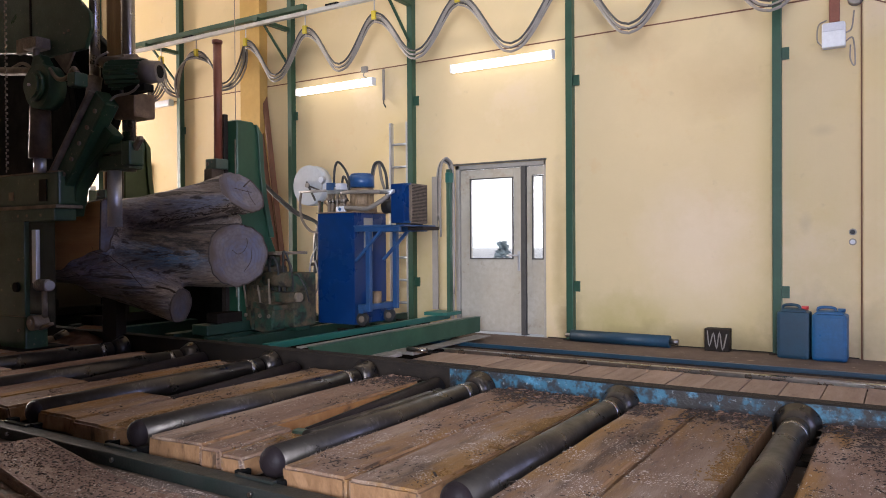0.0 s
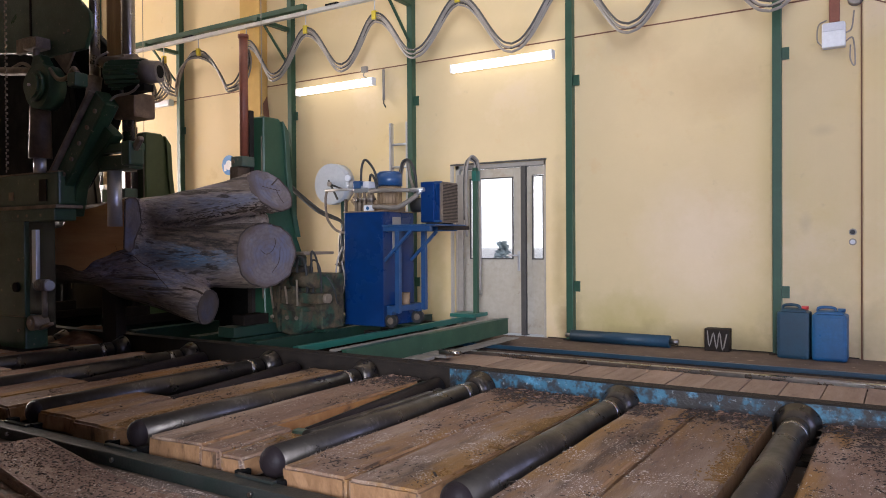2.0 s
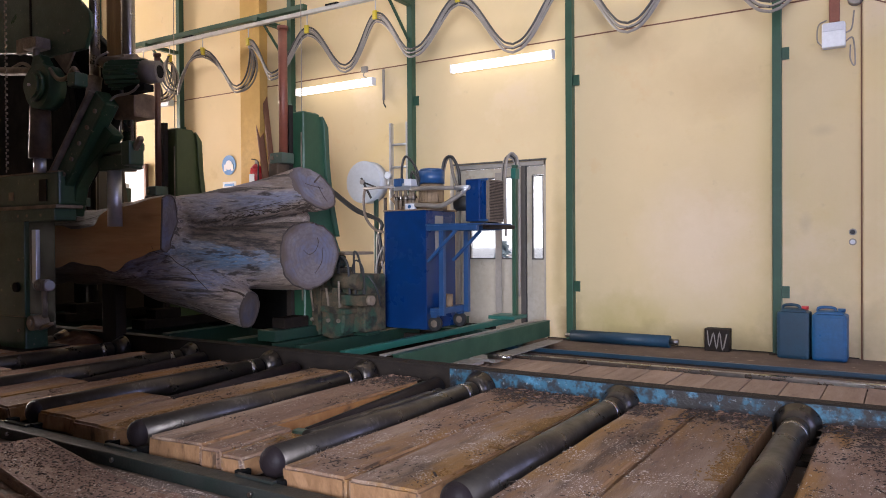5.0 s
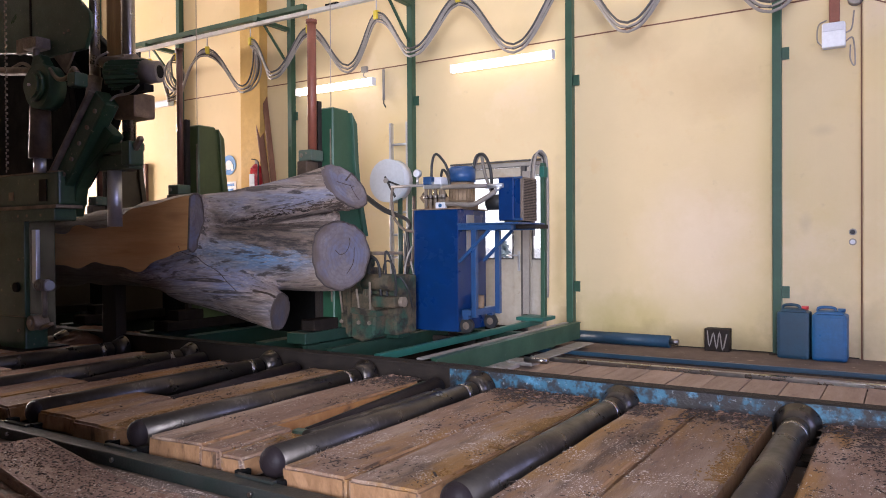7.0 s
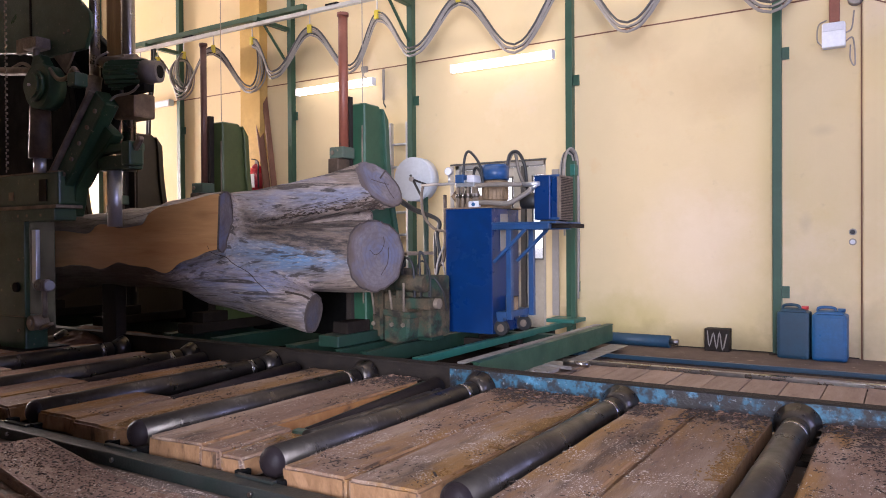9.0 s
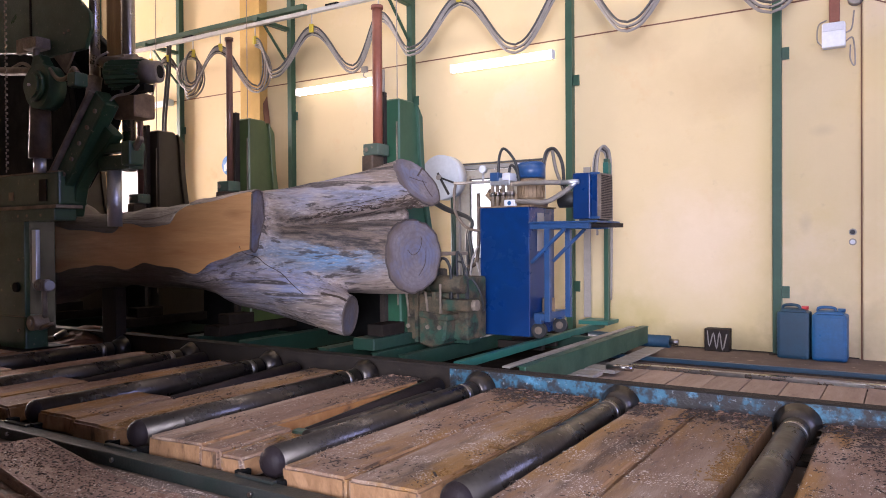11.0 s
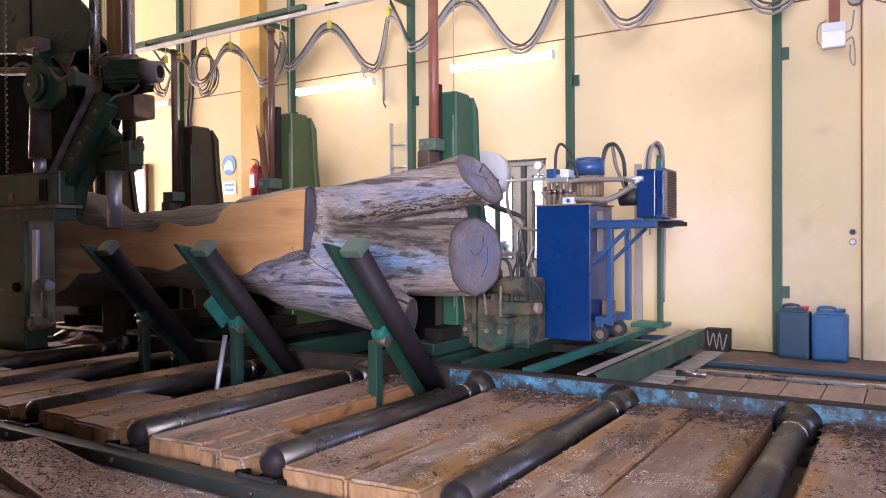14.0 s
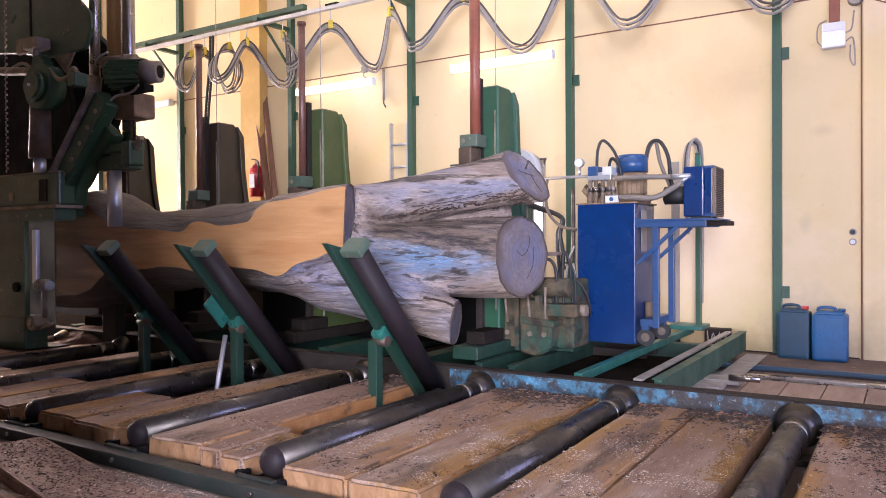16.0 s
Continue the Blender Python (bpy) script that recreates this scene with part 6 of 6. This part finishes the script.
    part("bearing_arm", tube([(hx - 0.14, 3.74, hz + 0.18), (hx - 0.3, 3.74, hz + 0.25), (hx - 0.5, 3.74, hz + 0.22)], 0.015), "dusty", s)
    part("arm_nut", box(hx + 0.5, hx + 0.62, 3.68, 3.80, hz - 0.07, hz + 0.05, 0.015), "saw", s)
    ch = bmesh.new()
    for i in range(76):
        z = 1.8 + i * 0.028
        rod((-6.97, 3.62 + 0.01 * (i % 2), z), (-6.97, 3.62 + 0.01 * (i % 2), z + 0.02), 0.012 if i % 2 else 0.007, seg=6, bm=ch)
    part("chain", ch, "dusty", s)
    # columns with motor and guide
    part("column", rod((-6.16, 3.98, 2.44), (-6.16, 3.98, 4.2), 0.045, seg=20), "steel", s)
    part("column_socket", rod((-6.18, 3.96, 2.40), (-6.16, 3.98, 2.64), 0.062, seg=20), "dusty", s)
    part("column", rod((-5.99, 4.2, 1.8), (-5.99, 4.2, 4.4), 0.06, seg=24), "steel", s)
    part("wood_guide", box(-6.48, -6.12, 4.31, 4.36, 2.75, 4.4, 0.006), "wood_panel", s, "brown varnished board")
    part("gear_head", join(box(-6.12, -5.80, 4.02, 4.3, 2.56, 2.82, 0.05), rod((-6.08, 4.0, 2.76), (-5.74, 4.1, 2.76), 0.05)), "dusty", s)
    mo = part("motor", rod((-5.95, 3.98, 2.64), (-5.66, 4.11, 2.64), 0.105, seg=28), "saw", s)
    part("motor_cowl", rod((-5.68, 4.10, 2.64), (-5.52, 4.175, 2.64), 0.108, 0.092, seg=28), "grey_hose", mo)
    part("fan_grille", rod((-5.52, 4.175, 2.64), (-5.515, 4.177, 2.64), 0.055, seg=24), "black", mo)
    for i in range(9):
        a = -1.4 + i * 0.35
        part("cooling_fin", bar((-5.92 + 0.05 * math.cos(a), 3.99 - 0.12 * math.cos(a), 2.62 + 0.12 * math.sin(a)), (-5.64 + 0.05 * math.cos(a), 4.12 - 0.12 * math.cos(a), 2.62 + 0.12 * math.sin(a)), 0.008, 0.025, 0), "saw", mo)
    part("motor_foot", box(-5.78, -5.5, 4.0, 4.1, 2.45, 2.51, 0.006), "black", mo)
    part("gear_case", box(-6.05, -5.75, 4.08, 4.3, 2.26, 2.48, 0.02), "tan", s)
    part("motor_cable", tube([(-5.56, 4.0, 2.5), (-5.66, 3.98, 2.44), (-5.86, 3.96, 2.42), (-6.0, 3.95, 2.3), (-6.04, 3.93, 2.2)], 0.011), "cable", s)
    part("motor_cable", tube([(-6.0, 4.0, 2.84), (-6.12, 3.97, 2.78), (-6.14, 3.94, 2.56), (-6.1, 3.92, 2.34), (-5.98, 3.9, 2.24)], 0.011), "cable", s)
    part("guide_arm", box(-6.28, -5.68, 4.0, 4.14, 1.95, 2.03, 0.02), "saw", s)
    part("guide_block", box(-6.2, -5.74, 4.02, 4.16, 1.80, 1.93, 0.012), "saw", s)
    part("guide_head", box(-5.76, -5.64, 3.95, 4.1, 1.82, 2.03, 0.02), "saw", s)
    part("guide_tip", bar((-5.66, 4.02, 1.96), (-5.54, 4.0, 2.05), 0.05, 0.05, 0.01), "dusty", s)
    part("guide_post", rod((-6.04, 4.08, 1.30), (-6.04, 4.08, 1.80), 0.062, seg=28), "galv", s, "bright steel blade guide post")
    part("frame_column", box(-6.80, -6.58, 4.44, 4.56, 0.0, 0.9, 0.01), "grime", s)


def festoon():
    r = thing("festoon_rail", (-8, 7.4, 4.2), "green and galvanised cable rail on wall brackets", "rail")
    part("track", box(-13, 0.5, 7.37, 7.43, 4.16, 4.21, 0.004), "galv", r)
    part("upper_channel", box(-13, -6.85, 7.44, 7.52, 4.27, 4.34, 0.004), "post", r)
    for x in (-5.5, -7.66, -10.1, -12.3):
        part("bracket", box(x - 0.04, x + 0.04, 7.35, YW - 0.09, 4.215, 4.27, 0.004), "post", r)
        part("stay", bar((x, 7.5, 4.22), (x, YW - 0.09, 3.75), 0.03, 0.03, 0.003), "post", r)
    for x in (-11.9, -9.1, -6.3):
        part("splice", box(x - 0.1, x + 0.1, 7.36, 7.44, 4.21, 4.23, 0.003), "black", r)


LOOPS = []


def half_loop(x, w, drop, side, bulge):
    """Half of a hanging bundle of cables, from its clamp down to the lowest point; side 1: it hangs towards +x."""
    zt = 4.0
    l = thing("festoon_cable", (x, 7.4, zt), "bundle of grey cables hanging in a loop from the rail", "cable", "festoon cable loops")
    for i in range(5):
        o = 0.028 * i
        pts = []
        for k in range(7):
            t = k / 6
            u = math.cos(math.pi * t) * 0.5 + 0.5
            pts.append((x + side * w / 2 * t, 7.4 + bulge * (0.7 + 0.22 * i) * math.sin(math.pi * t), zt - o - (drop - 0.012 * i + 0.03 * ((i * 7) % 3)) * (1 - u)))
        part("cable", tube(pts, 0.0125, seg=6, n=4), "cable_dark" if i in (0, 3) else "cable", l)
    if side > 0:
        c = part("clamp", box(x - 0.03, x + 0.03, 7.37, 7.43, zt - 0.09, zt + 0.02, 0.008), "yellow", l, "yellow cable clamp")
        part("hook", rod((x, 7.4, zt + 0.02), (x, 7.4, 4.17), 0.008, seg=8), "galv", c)
    LOOPS.append(l)


# clamps at the clip's start and at its end
CLAMP0 = [-10.9, -10.4, -9.75, -8.94, -7.90, -6.78, -5.63, -4.42, -3.05, -1.75, -0.4]
CLAMP1 = [-9.05, -8.76, -8.24, -7.88, -7.19, -6.34, -5.39, -4.34, -3.0, -1.73, -0.4]

hall()
glazed_door()
side_door()
yard()
wall_posts()
lights()
wall_things()
canister(-0.93, 7.88, 0.29, 0.27, 0.5, "can_dark", "cap_red", "dark blue plastic jerrycan with red cap, half full")
canister(-0.62, 7.86, 0.30, 0.27, 0.49, "can_blue", "can_blue", "bright blue plastic jerrycan by the wall")
rails_and_boards()
carriage()
for hx, hz, hr, hm in ((-5.6, 1.95, 0.042, "rust"), (-7.42, 1.72, 0.032, "pipe_brown"), (-8.82, 1.65, 0.032, "pipe_brown"), (-10.3, 1.65, 0.032, "pipe_brown")):
    headblock(hx, hz, hr, hm, hx > -6)
supply_cable()
gearbox()
power_unit()
dial()
hose_stand()
log()
saw()
festoon()
DROP = 0.56
for a, z in zip(CLAMP0, CLAMP0[1:]):
    bulge = (0.13 if len(LOOPS) % 4 else -0.13) if a < -8.5 else 0.03
    fall = DROP if a < -4.5 else DROP + 0.1
    half_loop(a, z - a, fall, 1, bulge)
    half_loop(z, z - a, fall, -1, bulge)
deck()
for ax, ai in ARMS:
    tilting_arm(ax, ai)
foreground()
litter()


def motions():
    # the carriage's way along its rails
    way = [(0, -0.086), (0.5, 0.008), (1, 0.101), (1.5, 0.192), (2, 0.282), (2.5, 0.369), (3, 0.455), (3.5, 0.54), (4, 0.627), (6.5, 1.069), (7, 1.16), (7.5, 1.252), (8, 1.344), (8.5, 1.436), (9, 1.527), (11.5, 1.996), (12, 2.088), (12.5, 2.182), (13, 2.277), (13.5, 2.375), (14, 2.472), (14.5, 2.568), (15, 2.664), (15.5, 2.76), (16, 2.859)]
    for ob in RIDERS:
        b = BASE[ob]
        walk(ob, [(t, pose(b.x + s, b.y, b.z)) for t, s in way])
    # cable loops are pushed together along the rail, the far ones first
    times = (0, 4, 6.5, 9, 11.5, 13, 14, 16)
    far_way, near_way = (0, 0.1, 0.2, 0.35, 0.52, 0.6, 0.68, 1), (0, 0.05, 0.12, 0.18, 0.3, 0.6, 0.95, 1)

    def clamp_at(j, k):
        return CLAMP0[j] + (CLAMP1[j] - CLAMP0[j]) * (far_way if j < 4 else near_way)[k]

    for i in range(len(CLAMP0) - 1):
        w0 = CLAMP0[i + 1] - CLAMP0[i]
        for ob, j, side in ((LOOPS[2 * i], i, 1), (LOOPS[2 * i + 1], i + 1, -1)):
            rows = []
            for k, t in enumerate(times):
                turned = math.degrees(math.acos(min(1, (clamp_at(i + 1, k) - clamp_at(i, k)) / w0)))
                rows.append((t, pose(clamp_at(j, k), 7.4, 4.0, 0, 0, side * turned * (1 if i % 2 else -1))))
            walk(ob, rows)
    # arms swing up from the deck
    for ob, s in zip(ARM_OBS, STRUTS):
        b, c = BASE[ob], BASE[s]
        turn = [(0, 3.0), (11.0, 3.0), (11.2, 0), (11.3, -4), (11.4, -13), (11.5, -24), (11.6, -35), (11.7, -43.5), (11.8, -47.5), (12.0, -48.4), (16, -48.4)]
        walk(ob, [(t, pose(b.x, b.y, b.z, a)) for t, a in turn])
        walk(s, [(t, pose(c.x, c.y, c.z - 0.45 * (1 + math.sin(radians(a)) / math.sin(radians(48.4))))) for t, a in turn])
    for ob in SPIN:
        b = BASE[ob]
        walk(ob, [(0, pose(b.x, b.y, b.z)), (7.8, pose(b.x, b.y, b.z))] + [(8 + 0.25 * i, pose(b.x, b.y, b.z, 0, 70 * (i + 1))) for i in range(33)])


motions()
